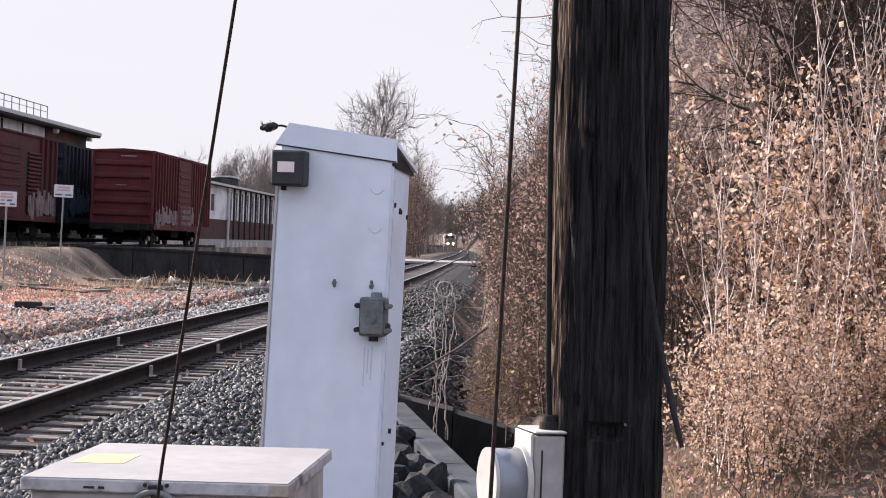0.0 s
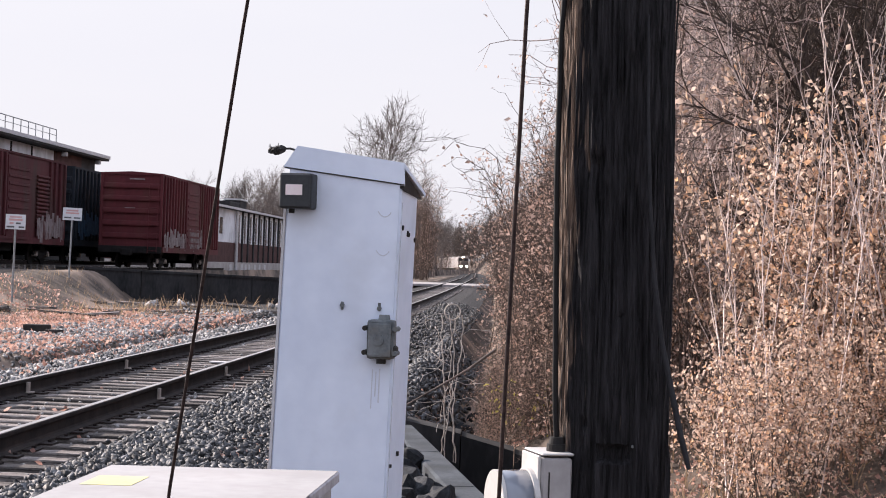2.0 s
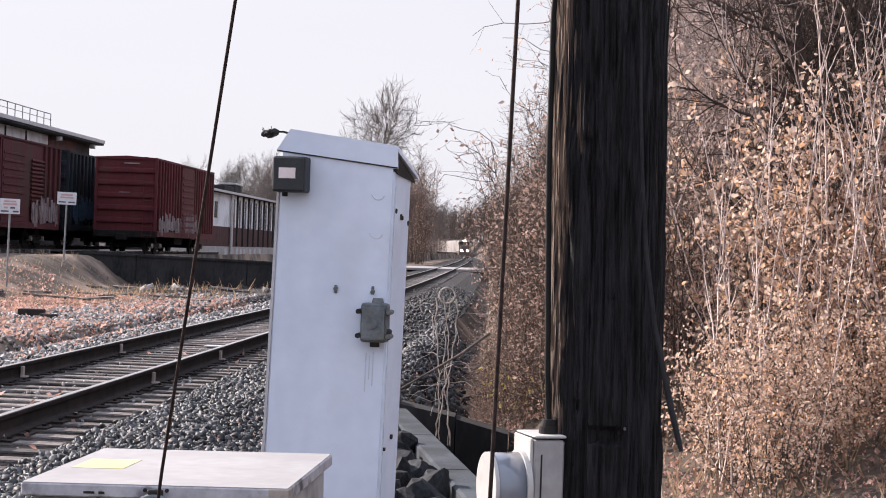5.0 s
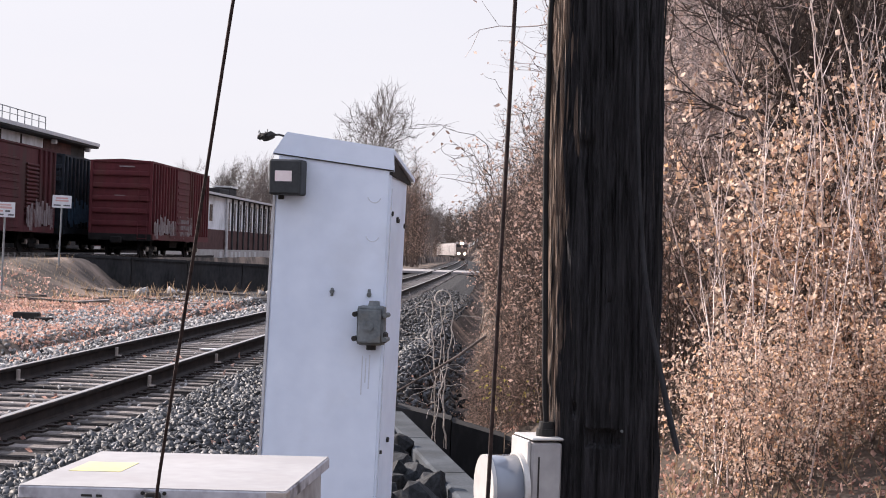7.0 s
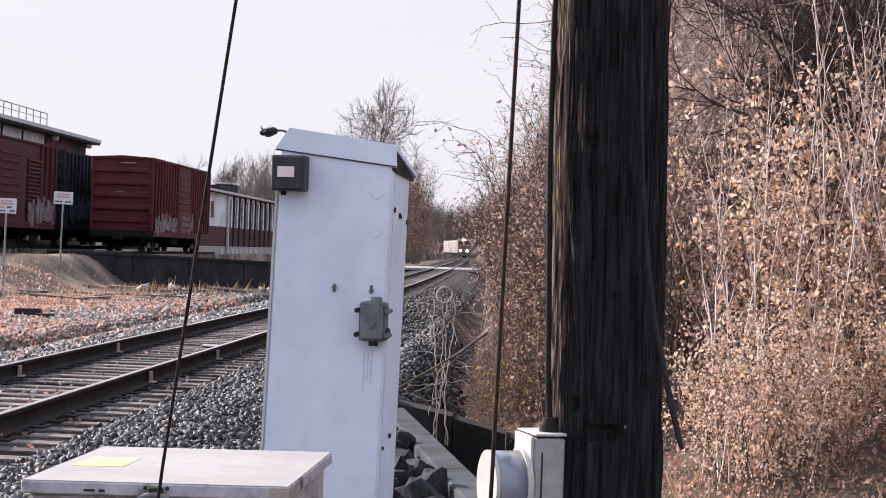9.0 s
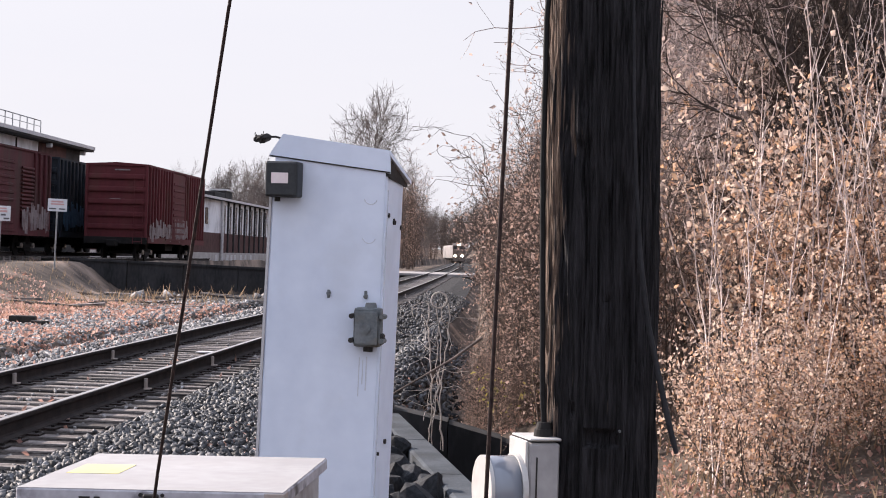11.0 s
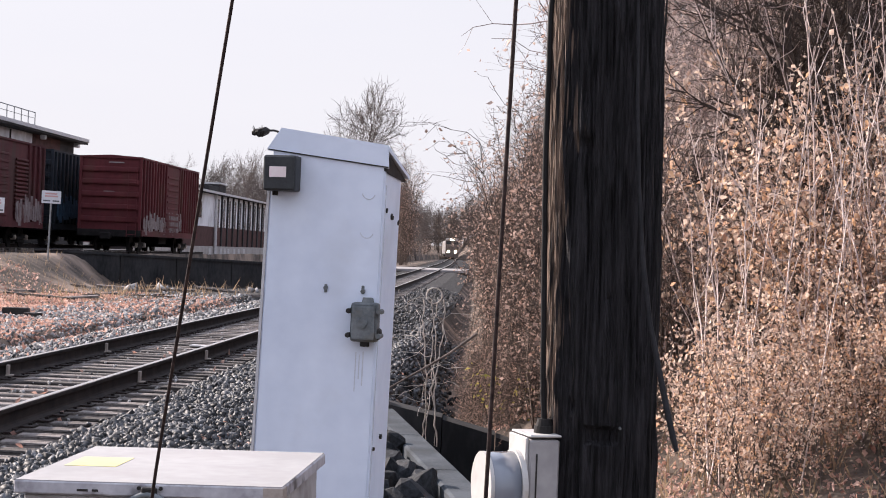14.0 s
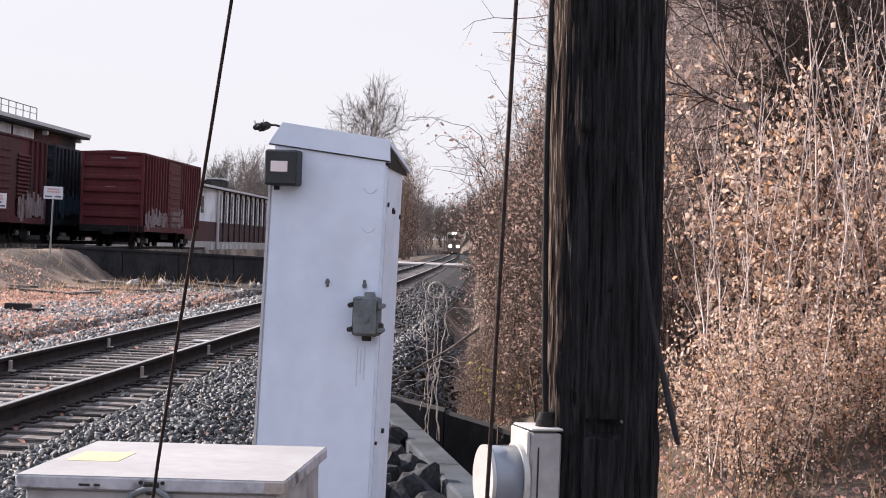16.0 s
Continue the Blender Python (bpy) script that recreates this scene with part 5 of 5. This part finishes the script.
def grow(seed, kind):
    """Segments and leaf spots of one plant of the given kind."""
    rng = np.random.default_rng(seed)
    segs, leaves = [], []
    if kind in ("leafy", "brown"):
        tall = 2.6 if kind == "leafy" else 4.6
        for _ in range(9 if kind == "leafy" else 10):
            base = (*rng.normal(0, 0.22, 2), 0)
            way = (*rng.normal(0, 0.28 if kind == "leafy" else 0.15, 2), 1)
            stem = limb(rng, base, way, tall * rng.uniform(0.6, 1.1), rng.uniform(0.007, 0.014) * (1.0 if kind == "leafy" else 1.7), 0.003, 9, 0.10, 0.05, segs)
            for q, d, r in stem[1:]:
                for _ in range(2 if kind == "leafy" else 3):
                    twig = limb(rng, q, aside(rng, d, 0.9), rng.uniform(0.25, 0.75) * (1 if kind == "leafy" else 1.5), 0.0048 if kind == "leafy" else 0.0065, 0.0022, 5, 0.30, 0.03, segs)
                    for t, e, _r in twig[1:]:
                        if kind == "leafy":
                            leaves += [t + rng.normal(0, 0.05, 3) for _ in range(2)]
                        if rng.random() < (0.35 if kind == "leafy" else 0.6):
                            fine = limb(rng, t, aside(rng, e, 0.8), rng.uniform(0.10, 0.28) * (1 if kind == "leafy" else 1.6), 0.0022, 0.0012, 2, 0.25, 0.02, segs)
                            for g, _, _ in fine:
                                for _ in range(2 if kind == "leafy" else 1):
                                    if rng.random() < (0.5 if kind == "leafy" else 0.65):
                                        leaves.append(g + rng.normal(0, 0.025, 3))
    elif kind == "dense":
        for _ in range(15):
            stem = limb(rng, (*rng.normal(0, 0.25, 2), 0), (*rng.normal(0, 0.13, 2), 1), rng.uniform(1.6, 3.4), rng.uniform(0.006, 0.013), 0.003, 9, 0.10, 0.05, segs)
            for q, d, r in stem:
                for _ in range(3):
                    twig = limb(rng, q, aside(rng, d, 0.9), rng.uniform(0.2, 0.55), 0.004, 0.002, 3, 0.25, 0.02, segs)
                    for t, e, _r in twig:
                        fine = limb(rng, t, aside(rng, e, 0.9), rng.uniform(0.08, 0.22), 0.0022, 0.0012, 2, 0.25, 0.0, segs)
                        for g, _, _ in fine:
                            if rng.random() < 0.5:
                                leaves.append(g + rng.normal(0, 0.02, 3))
    elif kind == "tall":
        for _ in range(8):
            stem = limb(rng, (*rng.normal(0, 0.3, 2), 0), (*rng.normal(0, 0.05, 2), 1), rng.uniform(4.0, 6.2), rng.uniform(0.015, 0.03), 0.005, 12, 0.04, 0.05, segs)
            for q, d, r in stem[1:]:
                for _ in range(3):
                    twig = limb(rng, q, aside(rng, d, 0.85), rng.uniform(0.35, 0.72), 0.008, 0.004, 4, 0.22, 0.05, segs)
                    for t, e, _r in twig:
                        for g, _, _ in limb(rng, t, aside(rng, e, 0.8), rng.uniform(0.15, 0.4), 0.0045, 0.0025, 2, 0.25, 0.03, segs):
                            if rng.random() < 0.55:
                                leaves.append(g + rng.normal(0, 0.04, 3))
    elif kind == "canes":
        for _ in range(7):
            stem = limb(rng, (*rng.normal(0, 0.35, 2), 0), (*rng.normal(0, 0.17, 2), 1), rng.uniform(2.2, 4.3), rng.uniform(0.008, 0.014), 0.003, 12, 0.055, 0.04, segs)
            for q, d, r in stem[3:]:
                if rng.random() < 0.6:
                    twig = limb(rng, q, aside(rng, d, 0.55), rng.uniform(0.2, 0.7), 0.005, 0.002, 4, 0.12, 0.10, segs)
                    for t, e, _r in twig:
                        if rng.random() < 0.25:
                            leaves.append(t)
    else:
        # a bare tree: "edge" slim and twiggy, "crown" broad
        tall = 8.2 if kind == "edge" else 19.0
        trunk = limb(rng, (0, 0, 0), (*rng.normal(0, 0.06, 2), 1), tall * (0.8 if kind == "edge" else 0.6), tall * 0.013, tall * 0.003, 10, 0.05, 0.05, segs)
        for i, (q, d, r) in enumerate(trunk[1 if kind == "edge" else 3:]):
            for _ in range(3):
                big = limb(rng, q, aside(rng, d, 0.85 if kind == "edge" else 0.75), tall * rng.uniform(0.16, 0.30), max(0.55 * r, 0.02), 0.008, 6, 0.16, 0.09, segs)
                for t, e, s in big[1:]:
                    for _ in range(2):
                        mid = limb(rng, t, aside(rng, e, 0.7), tall * rng.uniform(0.07, 0.14), 0.013 * tall / 9, 0.007 * tall / 9, 4, 0.16, 0.07, segs)
                        for g, h, _s in mid[1:]:
                            for _ in range(2 if kind == "edge" else 4):
                                limb(rng, g, aside(rng, h, 0.6), tall * rng.uniform(0.03, 0.075), 0.0065 * tall / 9, 0.0035 * tall / 9, 2, 0.18, 0.09, segs)
                                if rng.random() < 0.12:
                                    leaves.append(g + rng.normal(0, 0.12, 3))
    return segs, np.array(leaves)


def plant(name, label, category, seed, kind, bark, leaf_mat, leaf_size, group):
    """One plant at the origin: stems and, where it has them, leaves."""
    rng = np.random.default_rng(seed + 100)
    segs, leaves = grow(seed, kind)
    root = thing(name, label, category, group=group)
    tree = kind in ("edge", "crown")
    if tree:
        link_mesh("trunk", *tube([segs[0][:3]] + [q[3:6] for q in segs[:10]], [segs[0][6] * 1.25] + [q[7] for q in segs[:10]], 8), bark, root, "", True)
        segs = segs[10:]
    v, f = prisms(segs)
    stems = new("branchwork" if tree else "stemwork", raw_mesh("branchwork" if tree else "stemwork", v, f, bark))
    stems.parent = root
    tagged(stems, kind="stuff")
    if leaf_mat and len(leaves):
        leaf_object("leaves", leaves, rng.uniform(*leaf_size, len(leaves)), leaf_mat, rng, parent=root)["kind"] = "stuff"
    return root


def place(models, spots, seed, lo, hi):
    """Sets the models at the first spots and copies of them at the rest."""
    rng = random.Random(seed)
    left = list(models)
    for i, (x, y) in enumerate(spots):
        s = rng.uniform(lo, hi)
        m = pose(x, y, float(height(x, y)) - 0.05, rng.uniform(-4, 4), rng.uniform(-4, 4), rng.uniform(0, 360))
        ob = left.pop(0) if left else None
        if ob is None:
            ob = models[i % len(models)]
            ob = copy_thing(ob, m)
        ob.matrix_basis = m
        ob.scale = (s, s, s * rng.uniform(0.9, 1.15))


def wedge(n, y0, y1, left, right, seed, power=1.0):
    """Spots in the strip between the thicket's edge and a line that spreads with the distance."""
    rng = random.Random(seed)
    out = []
    for i in range(n):
        y = y0 + (y1 - y0) * ((i + rng.random()) / n) ** power
        a, b = float(edge(y)) + left, right * y + 0.8
        out.append((a + (b - a) * ((i * 0.618 + rng.uniform(-0.08, 0.08)) % 1.0), y))
    return out


leafy = [plant("shrub", "leafy shrub with dry tan leaves and thin stems", "shrub", 11 + i, "leafy", M_BARK, M_LEAF_TAN, (0.048, 0.088), "thicket shrubs") for i in range(4)]
place(leafy, wedge(15, 11.2, 12.7, 1.0, 0.23, 11), 11, 0.34, 0.6)
place([copy_thing(ob, pose(0, 0, 0)) for ob in leafy], wedge(24, 12.6, 15.8, 2.0, 0.215, 1), 1, 0.55, 0.85)
brown = [plant("thicket_bush", "tangled brown bush with withered leaves", "bush", 31 + i, "brown", M_TWIG, M_LEAF_BROWN, (0.035, 0.07), "thicket bushes") for i in range(4)]
place(brown, wedge(26, 15.5, 24, 1.7, 0.25, 2) + wedge(34, 23, 48, 2.5, 0.25, 3), 2, 0.65, 1.1)
canes = [plant("sapling_clump", "pale pinkish upright sapling canes", "sapling", 51 + i, "canes", M_CANE, M_LEAF_TAN, (0.03, 0.05), "sapling clumps") for i in range(3)]
place(canes, wedge(18, 12.4, 18, 1.8, 0.19, 4) + wedge(4, 11.5, 12.6, 1.0, 0.19, 24), 3, 0.55, 1.0)
dark_trees = [plant("sapling_tree", "slim dark leafless tree with crooked limbs", "tree", 151 + i, "edge", M_BARK_DARK, None, (0.1, 0.2), "dark slim trees") for i in range(2)]
place(dark_trees, wedge(9, 15.5, 24, 3.0, 0.23, 14) + wedge(4, 14.2, 16.0, 2.6, 0.17, 34), 14, 0.48, 0.66)
edge_trees = [plant("tree", "slim bare tree with twiggy limbs at the thicket edge", "tree", 71 + i, "edge", M_BARK, M_LEAF_BROWN, (0.04, 0.08), "thicket trees") for i in range(4)]
rt = random.Random(8)
spots = wedge(22, 36, 75, 3.4, 0.20, 5) + [(float(edge(y)) + rt.uniform(3.6, 7.0), y) for y in np.linspace(48, 290, 40)]
place(edge_trees, spots, 4, 0.75, 1.05)
dense = [plant("edge_bush", "dense brown bush with small withered leaves", "bush", 131 + i, "dense", M_BARK_DARK, M_LEAF_DULL, (0.03, 0.055), "bushes along the ditch") for i in range(4)]
place(dense, [(float(edge(y)) + (0.68, 1.15, 1.8)[k % 3] + rt.uniform(-0.1, 0.2), y) for k, y in enumerate(np.concatenate([np.linspace(17.3, 30, 45), np.linspace(30.6, 62, 36)]))] + [(rt.uniform(0.5, 1.3), y) for y in np.linspace(14.2, 17.2, 6)], 9, 0.65, 1.1)
place([copy_thing(ob, pose(0, 0, 0)) for ob in dense], [(float(edge(y)) + rt.uniform(0.45, 0.8), y) for y in np.linspace(17.3, 26, 12)], 39, 0.26, 0.42)
place([copy_thing(ob, pose(0, 0, 0)) for ob in dense], [(float(edge(y)) + rt.uniform(-0.12, 0.5), y) for y in np.linspace(16.95, 24, 34)], 40, 0.2, 0.34)
tall = [plant("tall_bush", "tall dense brown bush with withered leaves", "bush", 191 + i, "tall", M_BARK_DARK, M_LEAF_DULL, (0.04, 0.075), "tall bushes along the line") for i in range(3)]
line = [(float(edge(y)) + rt.uniform(2.2, 3.4), y) for y in np.linspace(30, 70, 34)]
place(tall, line, 41, 0.85, 1.12)
place([copy_thing(ob, pose(0, 0, 0)) for ob in tall], [(float(edge(y)) + rt.uniform(1.1, 1.8), y) for y in np.linspace(42, 260, 50)], 42, 0.5, 0.72)
woods = [copy_thing(ob, pose(0, 0, 0)) for ob in tall]
place(woods, [(-0.066 * y - rt.uniform(-1.0, 3.0), y) for y in np.linspace(185, 300, 16)], 43, 1.5, 2.3)
low = [plant("trackside_bush", "low brown bush at the foot of the thicket", "bush", 91 + i, "brown", M_BARK, M_LEAF_DULL, (0.04, 0.08), "trackside bushes") for i in range(2)]
place(low, [(float(edge(y)) + rt.uniform(0.5, 1.3), y) for y in np.concatenate([np.linspace(15.5, 40, 22), np.linspace(43, 250, 34)])], 5, 0.28, 0.5)

screen = [plant("lineside_bush", "grey-brown bush beside the far curve", "bush", 171 + i, "brown", M_BARK_DARK, M_LEAF_BROWN, (0.05, 0.09), "bushes at the far curve") for i in range(2)]
place(screen, [(-21.6 - 0.75 * i + rt.uniform(-0.5, 0.3), 448 + rt.uniform(-14, 14)) for i in range(14)], 19, 1.0, 1.5)

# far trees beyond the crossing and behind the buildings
crown = [plant("tree", "broad bare tree with fine twigs paled for haze", "tree", 111 + i, "crown", M_HAZE_TWIG, None, (0.1, 0.2), "far bare trees") for i in range(3)]
far = [(-21.8, 219), (-15.2, 232), (-13.6, 190), (-15.5, 250), (-19, 262), (-15.6, 282), (-18.5, 300), (-17.5, 330), (-21, 352), (-20.5, 390), (-24, 420), (-24.5, 455), (-29, 470), (-33, 500), (-38, 530)]
back = [(-63 + i * 1.9 + rt.uniform(-1, 1), 285 + rt.uniform(-25, 45)) for i in range(22)]
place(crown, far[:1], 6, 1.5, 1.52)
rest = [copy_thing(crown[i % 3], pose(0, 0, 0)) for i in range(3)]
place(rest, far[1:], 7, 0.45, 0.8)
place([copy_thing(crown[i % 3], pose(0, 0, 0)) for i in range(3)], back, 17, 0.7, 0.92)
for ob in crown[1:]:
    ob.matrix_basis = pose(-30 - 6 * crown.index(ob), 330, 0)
# wooded rise at the end of the line
wood = [(x, y) for x, y in ((rt.uniform(-58, 5), rt.uniform(545, 680)) for _ in range(95))]
rest = [copy_thing(edge_trees[i], pose(0, 0, 0)) for i in range(4)]
for ob in rest:
    tagged(ob, "far bare tree on the wooded rise", group="trees on the rise")
place(rest, wood, 8, 1.2, 1.9)


def build_vine_post():
    """The bleached vine that climbs an old stake at the ditch, and the dead branch leaning on it."""
    p = thing("vine_stake", "bleached climbing vine wound round an old stake", "vine", pose(-0.72, 16.1, -0.15))
    rng = random.Random(17)
    for i, (ox, oy) in enumerate(((-0.07, 0), (0.02, 0.03), (0.07, -0.02), (0.0, -0.06))):
        pts = [(ox + 0.03 * math.sin(z * 4 + i * 1.6) + rng.uniform(-0.012, 0.012), oy + 0.03 * math.cos(z * 4 + i), z) for z in np.linspace(-0.1, 1.30, 22)]
        link_mesh("stem", *tube(pts, 0.0065 - 0.0015 * (i % 2), 6), M_VINE, p)
    ring = [(0.0 + 0.075 * math.cos(a), 0.01 * math.sin(3 * a), 1.33 + 0.075 * math.sin(a)) for a in np.linspace(0, 2 * math.pi, 24)]
    link_mesh("loop", *tube(ring, 0.007, 6), M_VINE, p)
    for i in range(24):
        z = rng.uniform(0.2, 1.36)
        q = [Vector((rng.uniform(-0.06, 0.06), rng.uniform(-0.05, 0.05), z))]
        d = Vector((rng.uniform(-1, 1), rng.uniform(-0.5, 0.5), rng.uniform(-0.9, 0.7))).normalized()
        for k in range(6):
            d = (d + Vector((rng.gauss(0, 0.3), rng.gauss(0, 0.3), rng.gauss(0, 0.3) - 0.08))).normalized()
            q.append(q[-1] + d * rng.uniform(0.04, 0.09))
        link_mesh("tendril", *tube(q, 0.003, 4), M_VINE, p)
    s = tagged(link_mesh("dead_branch", *tube([(-1.12, 15.7, 0.30), (-0.80, 15.65, 0.50), (-0.55, 15.6, 0.66), (-0.29, 15.6, 0.86)], [0.009, 0.010, 0.012, 0.014], 7), M_BARK), "dead branch leaning across the ditch", "branch")
    y = thing("yellow_shrub", "small shrub with a few yellow-green leaves", "shrub", pose(-0.18, 17.2, -0.25))
    rg = np.random.default_rng(77)
    segs = []
    tips = []
    for _ in range(9):
        for q, d, r in limb(rg, (*rg.normal(0, 0.06, 2), 0), (*rg.normal(0, 0.5, 2), 1), 0.75, 0.006, 0.002, 6, 0.15, 0.03, segs)[2:]:
            tips += [q + rg.normal(0, 0.04, 3) for _ in range(3)]
    v, f = prisms(segs)
    stem = tagged(new("stemwork", raw_mesh("stemwork", v, f, M_BARK)), kind="stuff")
    stem.parent = y
    leaf_object("leaves", np.array(tips), rg.uniform(0.03, 0.055, len(tips)), M_LEAF_YELLOW, rg, parent=y)


build_vine_post()


# ---- the train ----
def build_bogie_simple(parent, y):
    b = part("bogie", boxes((-1.2, 1.2, y - 1.9, y + 1.9, 0.35, 0.85), (-1.3, 1.3, y - 1.4, y + 1.4, 0.5, 0.75), bevel=0.05), M_UNDER, parent)
    for dy in (-1.4, 0, 1.4):
        part("wheelset", rods(((-0.83, y + dy, 0.5), (0.83, y + dy, 0.5), 0.5), sides=16), M_UNDER, b)


def build_locomotive():
    """A road locomotive, nose towards -y, its origin under the nose at the rail head."""
    l = thing("locomotive", "pale silver diesel locomotive with dark nose and lit headlights", "locomotive")
    part("frame", boxes((-1.52, 1.52, 0.3, 19.8, 0.95, 1.45), bevel=0.04), M_LOCO_DARK, l)
    part("pilot", boxes((-1.45, 1.45, 0.0, 0.32, 0.25, 1.5), bevel=0.05), M_LOCO_DARK, l, "dark snowplough pilot")
    part("nose", boxes((-1.0, 1.0, 0.55, 2.9, 1.46, 3.05), bevel=0.15, segments=2), M_LOCO_DARK, l, "dark low nose")
    c = part("cab", boxes((-1.52, 1.52, 2.9, 5.6, 1.46, 4.45), bevel=0.10, segments=2), M_LOCO, l, "pale cab")
    part("cab_front", boxes((-1.46, 1.46, 2.86, 2.895, 1.6, 4.1), bevel=0.01), M_LOCO_DARK, c)
    for x0, x1 in ((-1.35, -0.3), (0.3, 1.35)):
        part("windscreen", boxes((x0, x1, 2.82, 2.858, 3.25, 3.95), bevel=0.01), M_GLASS_DARK, c)
    for s in (-1, 1):
        part("side_window", boxes((s * 1.525 - 0.02, s * 1.525 + 0.02, 3.5, 4.9, 3.1, 3.9)), M_GLASS_DARK, c)
    part("cab_roof", boxes((-1.45, 1.45, 2.85, 5.65, 4.452, 4.62), bevel=0.06), M_LOCO, c)
    part("hood", boxes((-1.45, 1.45, 5.7, 19.3, 1.46, 4.35), bevel=0.12, segments=2), M_LOCO, l, "pale silver engine hood")
    for i in range(7):
        part("hood_panel", boxes((-1.475, -1.452, 6.3 + i * 1.8, 7.7 + i * 1.8, 1.7, 3.9), bevel=0.01), M_LOCO if i % 3 else M_GREY_BASE, l)
    part("radiator", boxes((-1.5, 1.5, 15.5, 18.8, 4.0, 4.6), bevel=0.06), M_LOCO_DARK, l)
    part("fuel_tank", boxes((-1.3, 1.3, 7.5, 12.0, 0.3, 0.95), bevel=0.1), M_LOCO_DARK, l)
    part("handrail", rods(((-1.48, 0.6, 2.4), (-1.48, 2.8, 2.4), 0.03), ((1.48, 0.6, 2.4), (1.48, 2.8, 2.4), 0.03), ((-1.48, 0.35, 1.5), (-1.48, 0.35, 2.5), 0.03), ((1.48, 0.35, 1.5), (1.48, 0.35, 2.5), 0.03), sides=6), M_LOCO, l)
    h = part("headlight_box", boxes((-0.62, 0.62, 2.5, 2.86, 4.02, 4.58), bevel=0.05), M_LOCO_DARK, l)
    for x in (-0.24, 0.24):
        part("headlight", rods(((x, 2.5, 4.3), (x, 2.46, 4.3), 0.24), sides=20), M_LAMP, h, "lit warm white headlight")
    for x in (-0.82, 0.82):
        d = part("ditch_light_box", boxes((x - 0.36, x + 0.36, 0.0, 0.4, 1.25, 1.92), bevel=0.04), M_LOCO_DARK, l)
        part("ditch_light", rods(((x, -0.005, 1.58), (x, -0.04, 1.58), 0.31), sides=20), M_LAMP, d, "lit warm white ditch light")
    for y in (3.6, 16.2):
        build_bogie_simple(l, y)
    return l


def build_coach():
    c = thing("train_car", "pale silver train car behind the locomotive", "train car", group="train cars")
    part("body", boxes((-1.5, 1.5, 0.2, 17.8, 1.0, 4.3), bevel=0.12, segments=2), M_LOCO, c)
    for i in range(8):
        part("side_panel", boxes((-1.53, -1.502, 0.8 + i * 2.1, 2.5 + i * 2.1, 1.3, 3.9), bevel=0.01), M_GREY_BASE if i % 2 else M_LOCO, c)
    part("roof", boxes((-1.35, 1.35, 0.3, 17.7, 4.302, 4.5), bevel=0.08), M_GREY_BASE, c)
    part("underframe", boxes((-1.2, 1.2, 0.0, 18.0, 0.75, 0.998), bevel=0.03), M_UNDER, c)
    for y in (3.0, 15.0):
        build_bogie_simple(c, y)
    return c


locomotive = build_locomotive()
coaches = [build_coach()]
coaches += [copy_thing(coaches[0], pose(0, 0, 0)) for _ in range(3)]


def on_track(y, length):
    """The pose of a vehicle whose nose stands at y on the main track."""
    a, b = TRACK_X + float(bend(y)), TRACK_X + float(bend(y + length))
    return pose(a, y, 0.20, 0, 0, math.degrees(math.atan2(-(b - a), length)))


def motions():
    """The train rolls towards the camera at a steady pace."""
    for ob, back, length in [(locomotive, 0.0, 19.8)] + [(c, 20.6 + 18.8 * i, 18.0) for i, c in enumerate(coaches)]:
        walk(ob, [(t, on_track(515.5 - 9.8 * t + back, length)) for t in np.linspace(0, 16, 17).tolist()])


motions()
